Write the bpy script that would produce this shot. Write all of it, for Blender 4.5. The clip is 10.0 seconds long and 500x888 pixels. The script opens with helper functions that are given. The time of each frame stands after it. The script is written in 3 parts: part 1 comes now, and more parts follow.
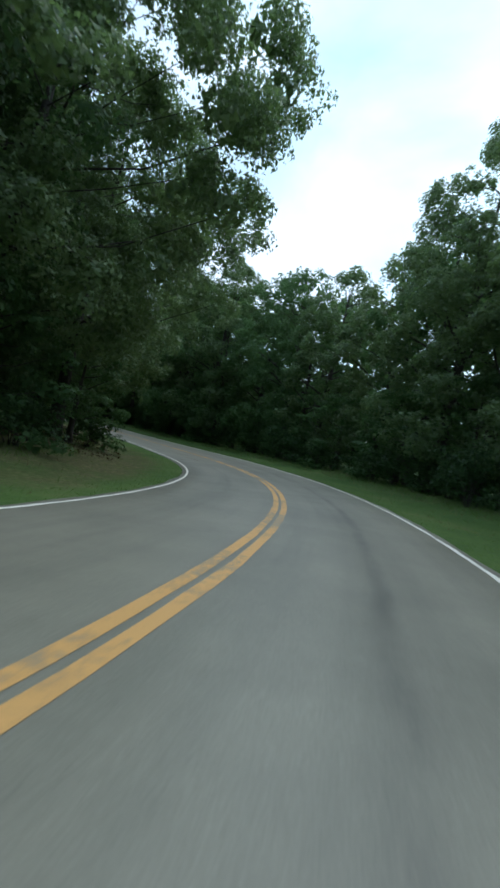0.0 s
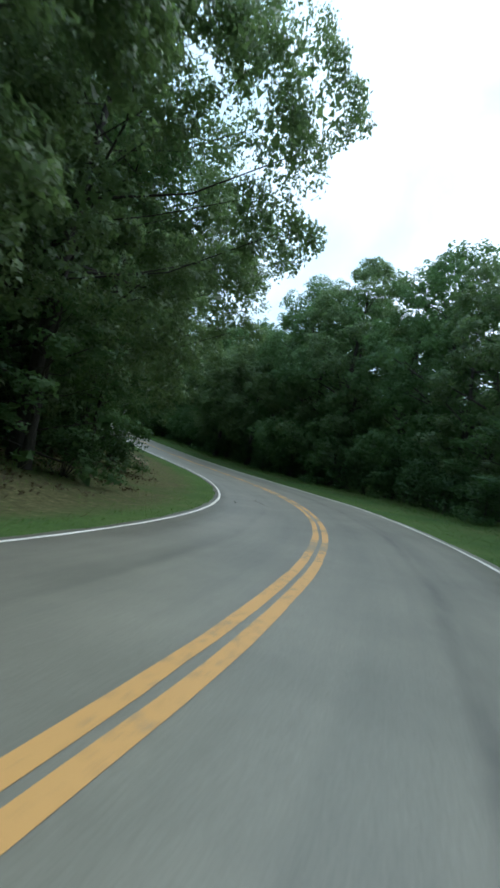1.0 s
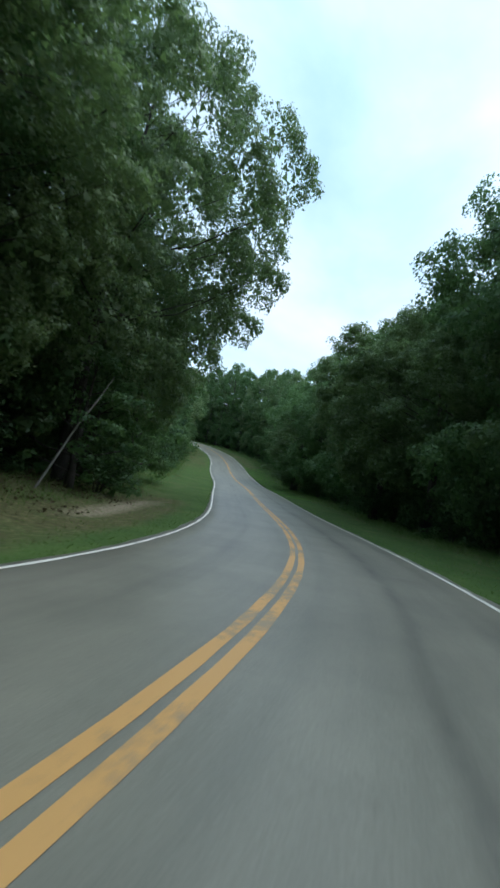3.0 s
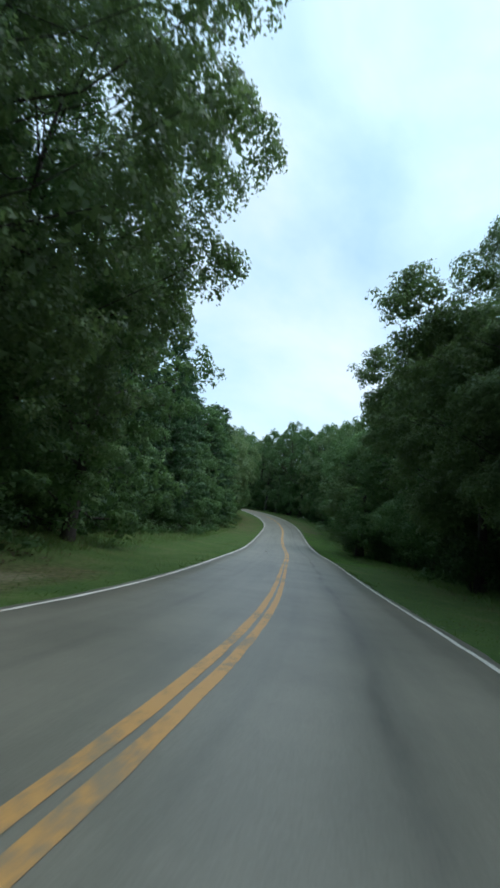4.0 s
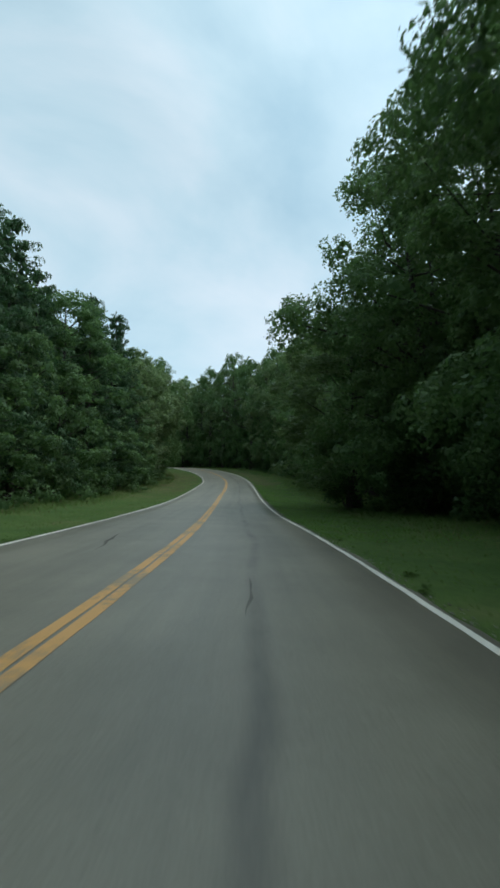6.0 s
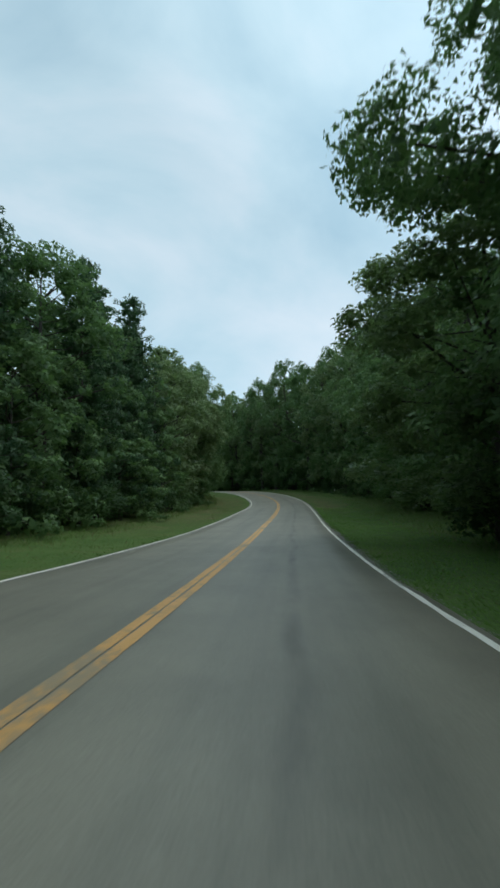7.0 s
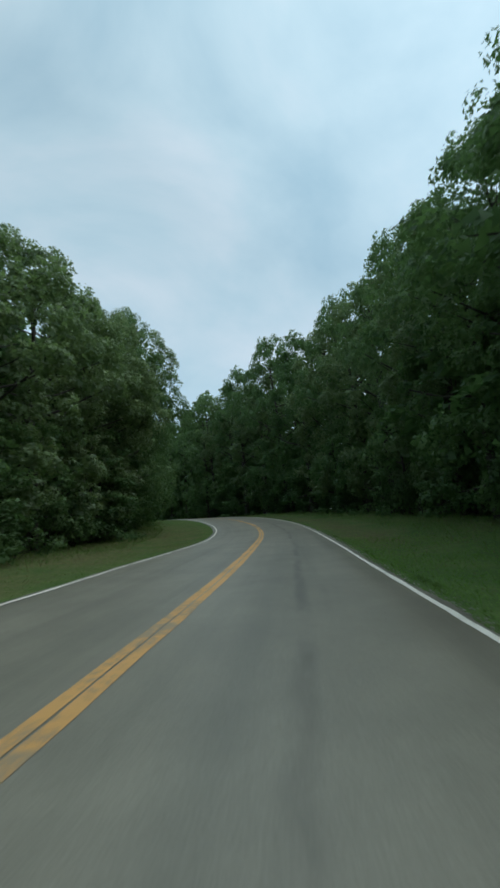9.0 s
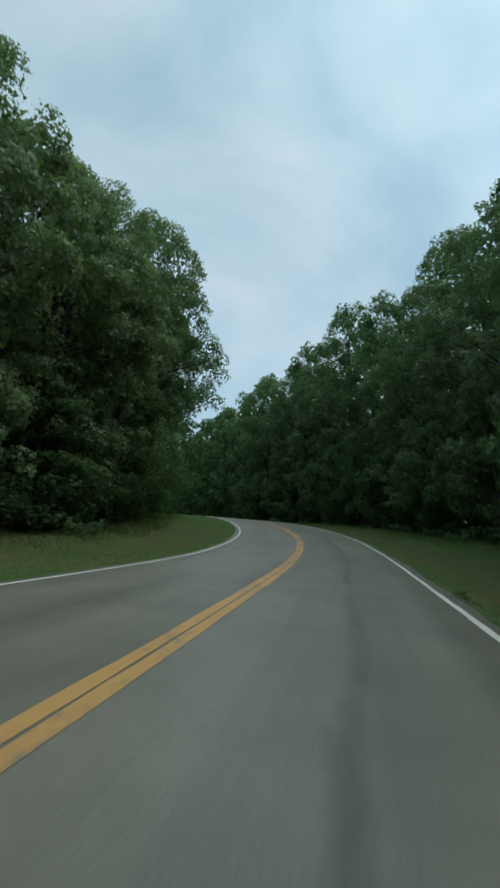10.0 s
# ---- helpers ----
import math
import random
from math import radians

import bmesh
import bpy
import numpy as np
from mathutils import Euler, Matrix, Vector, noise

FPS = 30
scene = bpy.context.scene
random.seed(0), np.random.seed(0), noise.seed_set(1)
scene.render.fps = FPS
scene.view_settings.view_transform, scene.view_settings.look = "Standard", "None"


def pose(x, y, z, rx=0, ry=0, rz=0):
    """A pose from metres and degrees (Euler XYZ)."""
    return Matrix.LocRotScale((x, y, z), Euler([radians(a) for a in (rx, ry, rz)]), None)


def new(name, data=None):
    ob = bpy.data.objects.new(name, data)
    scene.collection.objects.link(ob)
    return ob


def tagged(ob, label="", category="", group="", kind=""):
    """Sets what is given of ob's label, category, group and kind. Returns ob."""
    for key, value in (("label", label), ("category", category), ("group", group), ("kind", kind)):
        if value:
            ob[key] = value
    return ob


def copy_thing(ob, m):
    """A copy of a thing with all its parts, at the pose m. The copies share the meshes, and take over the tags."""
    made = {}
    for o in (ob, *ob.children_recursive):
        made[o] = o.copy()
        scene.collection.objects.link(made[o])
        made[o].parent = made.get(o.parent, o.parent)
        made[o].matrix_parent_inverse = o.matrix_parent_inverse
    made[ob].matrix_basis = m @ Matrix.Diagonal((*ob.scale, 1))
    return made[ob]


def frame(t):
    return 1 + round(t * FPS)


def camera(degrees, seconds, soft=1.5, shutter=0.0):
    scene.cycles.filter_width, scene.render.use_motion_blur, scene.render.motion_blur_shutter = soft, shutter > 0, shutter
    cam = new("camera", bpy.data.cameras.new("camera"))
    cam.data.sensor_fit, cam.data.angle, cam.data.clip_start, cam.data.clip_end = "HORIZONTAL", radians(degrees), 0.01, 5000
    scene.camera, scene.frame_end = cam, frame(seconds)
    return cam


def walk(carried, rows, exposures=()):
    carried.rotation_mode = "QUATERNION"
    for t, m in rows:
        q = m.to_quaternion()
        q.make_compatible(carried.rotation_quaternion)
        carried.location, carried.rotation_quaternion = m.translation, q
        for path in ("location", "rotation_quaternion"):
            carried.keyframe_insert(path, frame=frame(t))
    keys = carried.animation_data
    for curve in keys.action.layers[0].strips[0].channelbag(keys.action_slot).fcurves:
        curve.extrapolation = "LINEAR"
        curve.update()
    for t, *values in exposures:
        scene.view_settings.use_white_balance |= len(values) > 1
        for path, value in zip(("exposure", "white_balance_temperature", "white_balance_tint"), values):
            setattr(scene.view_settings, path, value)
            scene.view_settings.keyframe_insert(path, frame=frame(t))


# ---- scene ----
# ---- the road's course: bend (per 100 m) every 6 m, grade (%) every 12 m, bank (%) every 16 m, all from 12 m before the start ----
BEND = [0.78, 1.19, 1.55, 1.71, 2.04, 2.22, 2.29, 1.92, 1.58, 1.67, 2.01, 1.48, 0.9, 0.4, 0.03, -0.17, 0.32, 0.41, 0.19, -0.19, 0.01, -0.04, -0.27, 0.04, 0.26, 0.17, 0.28, 0.72, 1.25, 1.68, 1.81, 1.6, 1.2, 0.79, 0.45, 0.21, 0.05, -0.03, -0.06, -0.07, -0.06, -0.04]
GRADE = [-5.21, -5.9, -5.25, -5.36, -5.53, -3.79, -1.2, 1.39, 2.18, 2.2, 4.54, 6.55, 8.34, 8.21, 12.28, 13.79, 10.61, 6.27, 2.83, 0.73, -0.25, -0.54, -0.48]
BANK = [-3.01, -8.14, -8.36, -8.34, -3.21, -0.1, 2.14, 4.04, 2.04, 3.67, -0.14, -1.5, -1.56, -0.36, -0.08, -0.02]
LENS = 53.55
ROWS = [
    (0, 1.267, 0.000, 1.207, 87.43, -12.09, 17.67),
    (0.5, 0.776, 6.525, 0.850, 88.78, -10.13, 26.53),
    (1, -0.476, 13.014, 0.497, 89.35, -11.60, 36.33),
    (1.5, -2.602, 19.299, 0.146, 92.95, -9.28, 43.67),
    (2, -5.602, 25.196, -0.209, 89.67, -10.56, 46.49),
    (2.2, -6.965, 27.449, -0.346, 89.43, -10.47, 50.73),
    (3.3, -16.045, 38.417, -1.093, 94.15, -9.00, 64.09),
    (3.5, -17.968, 40.175, -1.211, 94.29, -7.77, 66.79),
    (4, -23.188, 44.177, -1.463, 100.59, -7.02, 69.70),
    (4.5, -28.813, 47.652, -1.622, 97.67, -2.47, 74.37),
    (5, -34.665, 50.752, -1.690, 94.18, 2.61, 72.01),
    (5.5, -40.611, 53.677, -1.666, 94.29, 3.64, 68.68),
    (6, -46.574, 56.585, -1.576, 96.50, 0.54, 65.17),
    (6.2, -48.980, 57.739, -1.531, 96.31, -0.59, 68.84),
    (7.3, -62.619, 63.888, -1.239, 100.30, 2.87, 72.95),
    (7.5, -65.147, 64.954, -1.178, 100.27, 3.02, 74.24),
    (8, -71.468, 67.641, -0.940, 96.87, 3.98, 73.98),
    (8.5, -77.834, 70.332, -0.601, 101.41, 4.85, 72.61),
    (9, -84.197, 73.049, -0.191, 103.07, 4.29, 71.59),
    (9.5, -90.543, 75.846, 0.283, 101.55, 2.44, 74.07),
    (10, -96.945, 78.641, 0.833, 103.75, -3.61, 78.27),
]
EXPOSURES = [(0, 0.06, 5740, 9.5), (0.5, 0.30, 5700, 9.5), (1.5, 0.56, 5700, 9.5), (2.2, 0.60, 5660, 9.5), (3.3, 0.18, 5780, 10.5), (4.0, 0.14, 5860, 10.5), (5.0, -0.10, 6210, 7.2), (6.5, -0.18, 6230, 6.0), (8.0, -0.30, 6190, 6.0), (10, -0.38, 6150, 6.0)]
CLOUD_SHIFT = (0.0, 0.0, 0.0)
CLOUD_LIGHT = 0.85


STEP = 1.0
S_FIRST, S_LAST = -90.0, 330.0
RUN = np.arange(S_FIRST, S_LAST + 0.1, STEP)


def knots(values, spacing):
    return np.interp(RUN, -12 + spacing * np.arange(len(values)), values) / 100


BEND_RUN, GRADE_RUN, BANK_RUN = knots(BEND, 6), knots(GRADE, 12), knots(BANK, 16)
BEND_RUN[RUN < -12] *= 0.4
GRADE_RUN[RUN < -12] *= 0.5
HEAD_RUN = np.cumsum(BEND_RUN) * STEP
ZERO = int(round(-S_FIRST / STEP))
HEAD_RUN -= HEAD_RUN[ZERO]
X_RUN, Y_RUN, Z_RUN = np.cumsum(-np.sin(HEAD_RUN)) * STEP, np.cumsum(np.cos(HEAD_RUN)) * STEP, np.cumsum(GRADE_RUN) * STEP
X_RUN, Y_RUN, Z_RUN = X_RUN - X_RUN[ZERO], Y_RUN - Y_RUN[ZERO], Z_RUN - Z_RUN[ZERO]


def on_road(s, o):
    """The place s metres along the road and o metres right of its middle, on the plane of the road."""
    x, y, z, h, b = (np.interp(s, RUN, q) for q in (X_RUN, Y_RUN, Z_RUN, HEAD_RUN, BANK_RUN))
    return np.array([x + o * np.cos(h), y + o * np.sin(h), z - b * o])


def heading(s):
    return float(np.interp(s, RUN, HEAD_RUN))


# ---- camera ----
cam = camera(LENS, 10.0, soft=2.7, shutter=0.2)
walk(cam, [(t, pose(*row)) for t, *row in ROWS], EXPOSURES)

# ---- sky and light ----
world = bpy.data.worlds.new("overcast_sky")
scene.world = world
world.use_nodes = True
wt = world.node_tree
wt.nodes.clear()


def wnode(kind, **values):
    n = wt.nodes.new(kind)
    for k, v in values.items():
        n.inputs[k].default_value = v
    return n


SUN_UP, SUN_ROUND = 58, 205
sky = wnode("ShaderNodeTexSky")
sky.sky_type, sky.sun_disc, sky.sun_elevation, sky.sun_rotation = "NISHITA", False, radians(SUN_UP), radians(SUN_ROUND + 180)
coords = wnode("ShaderNodeTexCoord")
flat = wnode("ShaderNodeMapping")
flat.inputs["Scale"].default_value = (1.0, 1.0, 1.7)
flat.inputs["Location"].default_value = CLOUD_SHIFT
cloud = wnode("ShaderNodeTexNoise", Scale=2.0, Detail=7.0, Roughness=0.50, Distortion=0.35)
shade = wnode("ShaderNodeValToRGB")
shade.color_ramp.elements[0].position, shade.color_ramp.elements[0].color = 0.32, (0.43, 0.62, 0.685, 1)
shade.color_ramp.elements[1].position, shade.color_ramp.elements[1].color = 0.66, (0.92, 0.97, 0.98, 1)
mid = shade.color_ramp.elements.new(0.48)
mid.color = (0.635, 0.805, 0.842, 1)
# the cloud is thinner and brighter round the hidden sun
toward_sun = wnode("ShaderNodeVectorMath")
toward_sun.operation = "DOT_PRODUCT"
toward_sun.inputs[1].default_value = (math.cos(radians(SUN_UP)) * math.sin(radians(SUN_ROUND - 180)), math.cos(radians(SUN_UP)) * math.cos(radians(SUN_ROUND - 180)), math.sin(radians(SUN_UP)))
thin_cloud = wnode("ShaderNodeMapRange")
for key, value in (("From Min", 0.45), ("From Max", 1.0), ("To Min", CLOUD_LIGHT), ("To Max", CLOUD_LIGHT * 1.6)):
    thin_cloud.inputs[key].default_value = value
cover = wnode("ShaderNodeBackground", Strength=CLOUD_LIGHT)
clear = wnode("ShaderNodeBackground", Strength=0.06)
both = wnode("ShaderNodeAddShader")
out = wnode("ShaderNodeOutputWorld")
wt.links.new(coords.outputs["Generated"], flat.inputs["Vector"])
wt.links.new(flat.outputs["Vector"], cloud.inputs["Vector"])
wt.links.new(cloud.outputs["Fac"], shade.inputs["Fac"])
wt.links.new(coords.outputs["Generated"], toward_sun.inputs[0])
wt.links.new(toward_sun.outputs["Value"], thin_cloud.inputs["Value"])
wt.links.new(thin_cloud.outputs["Result"], cover.inputs["Strength"])
wt.links.new(shade.outputs["Color"], cover.inputs["Color"])
wt.links.new(sky.outputs["Color"], clear.inputs["Color"])
wt.links.new(cover.outputs["Background"], both.inputs[0])
wt.links.new(clear.outputs["Background"], both.inputs[1])
wt.links.new(both.outputs["Shader"], out.inputs["Surface"])

sun = new("sun", bpy.data.lights.new("sun", "SUN"))
sun.data.energy, sun.data.angle, sun.data.color = 1.05, radians(50), (1.0, 0.96, 0.9)
sun.matrix_world = pose(0, 0, 60, 90 - SUN_UP, 0, -SUN_ROUND)


# ---- materials ----
def material(name):
    m = bpy.data.materials.new(name)
    m.use_nodes = True
    m.node_tree.nodes.clear()
    nt = m.node_tree
    end = nt.nodes.new("ShaderNodeOutputMaterial")
    return m, nt, end


def put(nt, kind, links=None, **values):
    """A node with values on its inputs and links {input: output socket}."""
    n = nt.nodes.new(kind)
    for k, v in values.items():
        n.inputs[k.replace("_", " ")].default_value = v
    for k, v in (links or {}).items():
        nt.links.new(v, n.inputs[k])
    return n


def ramp(nt, source, stops):
    n = nt.nodes.new("ShaderNodeValToRGB")
    n.color_ramp.elements[0].position, n.color_ramp.elements[0].color = stops[0][0], (*stops[0][1], 1)
    n.color_ramp.elements[1].position, n.color_ramp.elements[1].color = stops[-1][0], (*stops[-1][1], 1)
    for at, colour in stops[1:-1]:
        n.color_ramp.elements.new(at).color = (*colour, 1)
    nt.links.new(source, n.inputs["Fac"])
    return n.outputs["Color"]


def blend(nt, fac, a, b, how="MIX"):
    n = nt.nodes.new("ShaderNodeMix")
    n.data_type, n.blend_type = "RGBA", how
    for i, v in ((0, fac), (6, a), (7, b)):
        if isinstance(v, (int, float)):
            n.inputs[i].default_value = v
        elif isinstance(v, tuple):
            n.inputs[i].default_value = (*v, 1)
        else:
            nt.links.new(v, n.inputs[i])
    return n.outputs[2]


def leaf_material(name, dark, light, through_colour, gloss=0.55, thin=0.36, sheen=0.22):
    m, nt, end = material(name)
    geo = nt.nodes.new("ShaderNodeNewGeometry")
    info = nt.nodes.new("ShaderNodeObjectInfo")
    co = nt.nodes.new("ShaderNodeTexCoord")
    # bough by bough in tone, leaf by leaf a little
    bough = put(nt, "ShaderNodeTexNoise", {"Vector": co.outputs["Object"]}, Scale=0.75, Detail=3.0, Roughness=0.6)
    leaf = put(nt, "ShaderNodeMath", {0: geo.outputs["Random Per Island"]})
    leaf.operation, leaf.inputs[1].default_value = "MULTIPLY", 0.34
    total = put(nt, "ShaderNodeMath", {0: bough.outputs["Fac"], 1: leaf.outputs[0]})
    tone = ramp(nt, total.outputs[0], [(0.42, dark), (0.72, tuple((a + b) / 2 for a, b in zip(dark, light))), (0.95, light)])
    hue = put(nt, "ShaderNodeHueSaturation", {"Color": tone}, Saturation=0.95)
    shift = put(nt, "ShaderNodeMapRange", {"Value": info.outputs["Random"]}, To_Min=0.75, To_Max=1.3)
    nt.links.new(shift.outputs["Result"], hue.inputs["Value"])
    tint = put(nt, "ShaderNodeMapRange", {"Value": info.outputs["Random"]}, To_Min=0.515, To_Max=0.485)
    nt.links.new(tint.outputs["Result"], hue.inputs["Hue"])
    face = put(nt, "ShaderNodeBsdfPrincipled", {"Base Color": hue.outputs["Color"]}, Roughness=gloss, Specular_IOR_Level=sheen)
    back = put(nt, "ShaderNodeBsdfTranslucent", Color=(*through_colour, 1))
    mix = put(nt, "ShaderNodeMixShader", Fac=thin)
    nt.links.new(face.outputs[0], mix.inputs[1])
    nt.links.new(back.outputs[0], mix.inputs[2])
    nt.links.new(mix.outputs[0], end.inputs["Surface"])
    return m


OAK_LEAF = leaf_material("oak_leaves", (0.040, 0.090, 0.036), (0.142, 0.234, 0.084), (0.155, 0.285, 0.080))
GREY_LEAF = leaf_material("white_oak_leaves", (0.066, 0.114, 0.050), (0.205, 0.285, 0.120), (0.20, 0.31, 0.095), 0.44, 0.42, 0.40)
PINE_LEAF = leaf_material("pine_needles", (0.027, 0.070, 0.034), (0.100, 0.172, 0.070), (0.065, 0.145, 0.048))
SHRUB_LEAF = leaf_material("shrub_leaves", (0.024, 0.054, 0.020), (0.080, 0.142, 0.044), (0.08, 0.16, 0.045))
GRASS_BLADE = leaf_material("grass_blades", (0.072, 0.138, 0.034), (0.148, 0.220, 0.064), (0.155, 0.260, 0.060), 0.8, 0.5)
# GRASS_BLADE in a brighter, more saturated green
BRIGHT_BLADE = leaf_material("bright_grass_blades", (0.085, 0.185, 0.032), (0.165, 0.285, 0.065), (0.17, 0.33, 0.06), 0.8, 0.5)
DRY_BLADE = leaf_material("dry_blades", (0.17, 0.165, 0.08), (0.27, 0.25, 0.14), (0.22, 0.21, 0.10), 0.8, 0.5)
LITTER = leaf_material("fallen_leaves", (0.085, 0.074, 0.038), (0.165, 0.138, 0.076), (0.10, 0.085, 0.04), 0.7)


def bark_material():
    m, nt, end = material("bark")
    co = nt.nodes.new("ShaderNodeTexCoord")
    mp = put(nt, "ShaderNodeMapping", {"Vector": co.outputs["Object"]}, Scale=(6, 6, 1.2))
    n = put(nt, "ShaderNodeTexNoise", {"Vector": mp.outputs[0]}, Scale=3.0, Detail=6.0, Roughness=0.7)
    c = ramp(nt, n.outputs["Fac"], [(0.3, (0.028, 0.023, 0.019)), (0.6, (0.066, 0.057, 0.049)), (0.8, (0.12, 0.108, 0.094))])
    b = put(nt, "ShaderNodeBump", {"Height": n.outputs["Fac"]}, Strength=0.8, Distance=0.04)
    s = put(nt, "ShaderNodeBsdfPrincipled", {"Base Color": c, "Normal": b.outputs[0]}, Roughness=0.9)
    nt.links.new(s.outputs[0], end.inputs["Surface"])
    return m


BARK = bark_material()


def asphalt_material():
    m, nt, end = material("asphalt")
    co = nt.nodes.new("ShaderNodeTexCoord")
    uv = co.outputs["UV"]
    fine = put(nt, "ShaderNodeTexNoise", {"Vector": co.outputs["Object"]}, Scale=60.0, Detail=4.0, Roughness=0.7)
    patch = put(nt, "ShaderNodeTexNoise", {"Vector": co.outputs["Object"]}, Scale=0.5, Detail=6.0, Roughness=0.65)
    # streaks along the way of travel: u across in metres, v along in metres
    long = put(nt, "ShaderNodeMapping", {"Vector": uv}, Scale=(1.5, 0.06, 1))
    streak = put(nt, "ShaderNodeTexNoise", {"Vector": long.outputs[0]}, Scale=1.0, Detail=5.0, Roughness=0.6)
    grain = ramp(nt, fine.outputs["Fac"], [(0.3, (0.200, 0.188, 0.143)), (0.7, (0.325, 0.306, 0.238))])
    large = ramp(nt, patch.outputs["Fac"], [(0.3, (0.78, 0.78, 0.77)), (0.7, (1.10, 1.10, 1.08))])
    lines = ramp(nt, streak.outputs["Fac"], [(0.34, (0.80, 0.81, 0.81)), (0.55, (1.0, 1.0, 1.0)), (0.8, (1.06, 1.06, 1.05))])
    c = blend(nt, 1.0, blend(nt, 1.0, grain, large, "MULTIPLY"), lines, "MULTIPLY")
    # oil dripped along the middle of each lane
    cut = nt.nodes.new("ShaderNodeSeparateXYZ")
    nt.links.new(uv, cut.inputs[0])
    wander = put(nt, "ShaderNodeMapping", {"Vector": uv}, Scale=(0.0, 0.22, 1))
    sway = put(nt, "ShaderNodeTexNoise", {"Vector": wander.outputs[0]}, Scale=1.0, Detail=3.0)
    off = nt.nodes.new("ShaderNodeMath")
    off.operation = "MULTIPLY_ADD"
    nt.links.new(sway.outputs["Fac"], off.inputs[0])
    off.inputs[1].default_value, off.inputs[2].default_value = 0.55, -0.275
    place = nt.nodes.new("ShaderNodeMath")
    place.operation = "ABSOLUTE"
    nt.links.new(cut.outputs["X"], place.inputs[0])
    gap = nt.nodes.new("ShaderNodeMath")
    gap.operation = "ADD"
    nt.links.new(place.outputs[0], gap.inputs[0])
    nt.links.new(off.outputs[0], gap.inputs[1])
    away = nt.nodes.new("ShaderNodeMath")
    away.operation = "SUBTRACT"
    nt.links.new(gap.outputs[0], away.inputs[0])
    away.inputs[1].default_value = 1.58
    dist = nt.nodes.new("ShaderNodeMath")
    dist.operation = "ABSOLUTE"
    nt.links.new(away.outputs[0], dist.inputs[0])
    film = put(nt, "ShaderNodeMapRange", {"Value": dist.outputs[0]}, From_Min=0.0, From_Max=0.55, To_Min=0.30, To_Max=0.0)
    drip = put(nt, "ShaderNodeMapRange", {"Value": dist.outputs[0]}, From_Min=0.03, From_Max=0.13, To_Min=0.62, To_Max=0.0)
    band = put(nt, "ShaderNodeMath", {0: film.outputs["Result"], 1: drip.outputs["Result"]})
    band.use_clamp = True
    broken = put(nt, "ShaderNodeMapping", {"Vector": uv}, Scale=(1.2, 0.35, 1))
    spots = put(nt, "ShaderNodeTexNoise", {"Vector": broken.outputs[0]}, Scale=1.0, Detail=5.0, Roughness=0.65)
    strong = put(nt, "ShaderNodeMapRange", {"Value": spots.outputs["Fac"]}, From_Min=0.36, From_Max=0.62, To_Min=0.12, To_Max=0.9)
    oil = nt.nodes.new("ShaderNodeMath")
    oil.operation = "MULTIPLY"
    nt.links.new(band.outputs[0], oil.inputs[0])
    nt.links.new(strong.outputs["Result"], oil.inputs[1])
    lane = put(nt, "ShaderNodeMapRange", {"Value": cut.outputs["X"]}, From_Min=-0.2, From_Max=0.2, To_Min=0.4, To_Max=1.0)
    laid = put(nt, "ShaderNodeMath", {0: oil.outputs[0], 1: lane.outputs["Result"]})
    laid.operation = "MULTIPLY"
    c = blend(nt, laid.outputs[0], c, (0.096, 0.090, 0.070))
    b = put(nt, "ShaderNodeBump", {"Height": fine.outputs["Fac"]}, Strength=0.3, Distance=0.005)
    s = put(nt, "ShaderNodeBsdfPrincipled", {"Base Color": c, "Normal": b.outputs[0]}, Roughness=0.44)
    nt.links.new(s.outputs[0], end.inputs["Surface"])
    return m


ASPHALT = asphalt_material()


def paint_material(name, colour, worn, wear):
    m, nt, end = material(name)
    co = nt.nodes.new("ShaderNodeTexCoord")
    n = put(nt, "ShaderNodeTexNoise", {"Vector": co.outputs["Object"]}, Scale=9.0, Detail=8.0, Roughness=0.75)
    big = put(nt, "ShaderNodeTexNoise", {"Vector": co.outputs["Object"]}, Scale=0.6, Detail=3.0)
    total = put(nt, "ShaderNodeMath", {0: n.outputs["Fac"], 1: big.outputs["Fac"]})
    c = ramp(nt, total.outputs[0], [(wear, worn), (wear + 0.12, colour), (1.0, tuple(min(1, v * 1.12) for v in colour))])
    s = put(nt, "ShaderNodeBsdfPrincipled", {"Base Color": c}, Roughness=0.55)
    nt.links.new(s.outputs[0], end.inputs["Surface"])
    return m


WHITE_PAINT = paint_material("white_line_paint", (0.78, 0.75, 0.65), (0.33, 0.32, 0.27), 0.72)
YELLOW_PAINT = paint_material("yellow_line_paint", (0.60, 0.335, 0.105), (0.35, 0.268, 0.155), 0.84)


def plain_noise(name, stops, scale, rough=0.9, bump=0.3):
    m, nt, end = material(name)
    co = nt.nodes.new("ShaderNodeTexCoord")
    n = put(nt, "ShaderNodeTexNoise", {"Vector": co.outputs["Object"]}, Scale=scale, Detail=7.0, Roughness=0.65)
    f = put(nt, "ShaderNodeTexNoise", {"Vector": co.outputs["Object"]}, Scale=scale * 14, Detail=4.0, Roughness=0.7)
    c = blend(nt, 1.0, ramp(nt, n.outputs["Fac"], stops), ramp(nt, f.outputs["Fac"], [(0.25, (0.75, 0.75, 0.75)), (0.75, (1.18, 1.18, 1.18))]), "MULTIPLY")
    b = put(nt, "ShaderNodeBump", {"Height": f.outputs["Fac"]}, Strength=bump, Distance=0.05)
    s = put(nt, "ShaderNodeBsdfPrincipled", {"Base Color": c, "Normal": b.outputs[0]}, Roughness=rough)
    nt.links.new(s.outputs[0], end.inputs["Surface"])
    return m


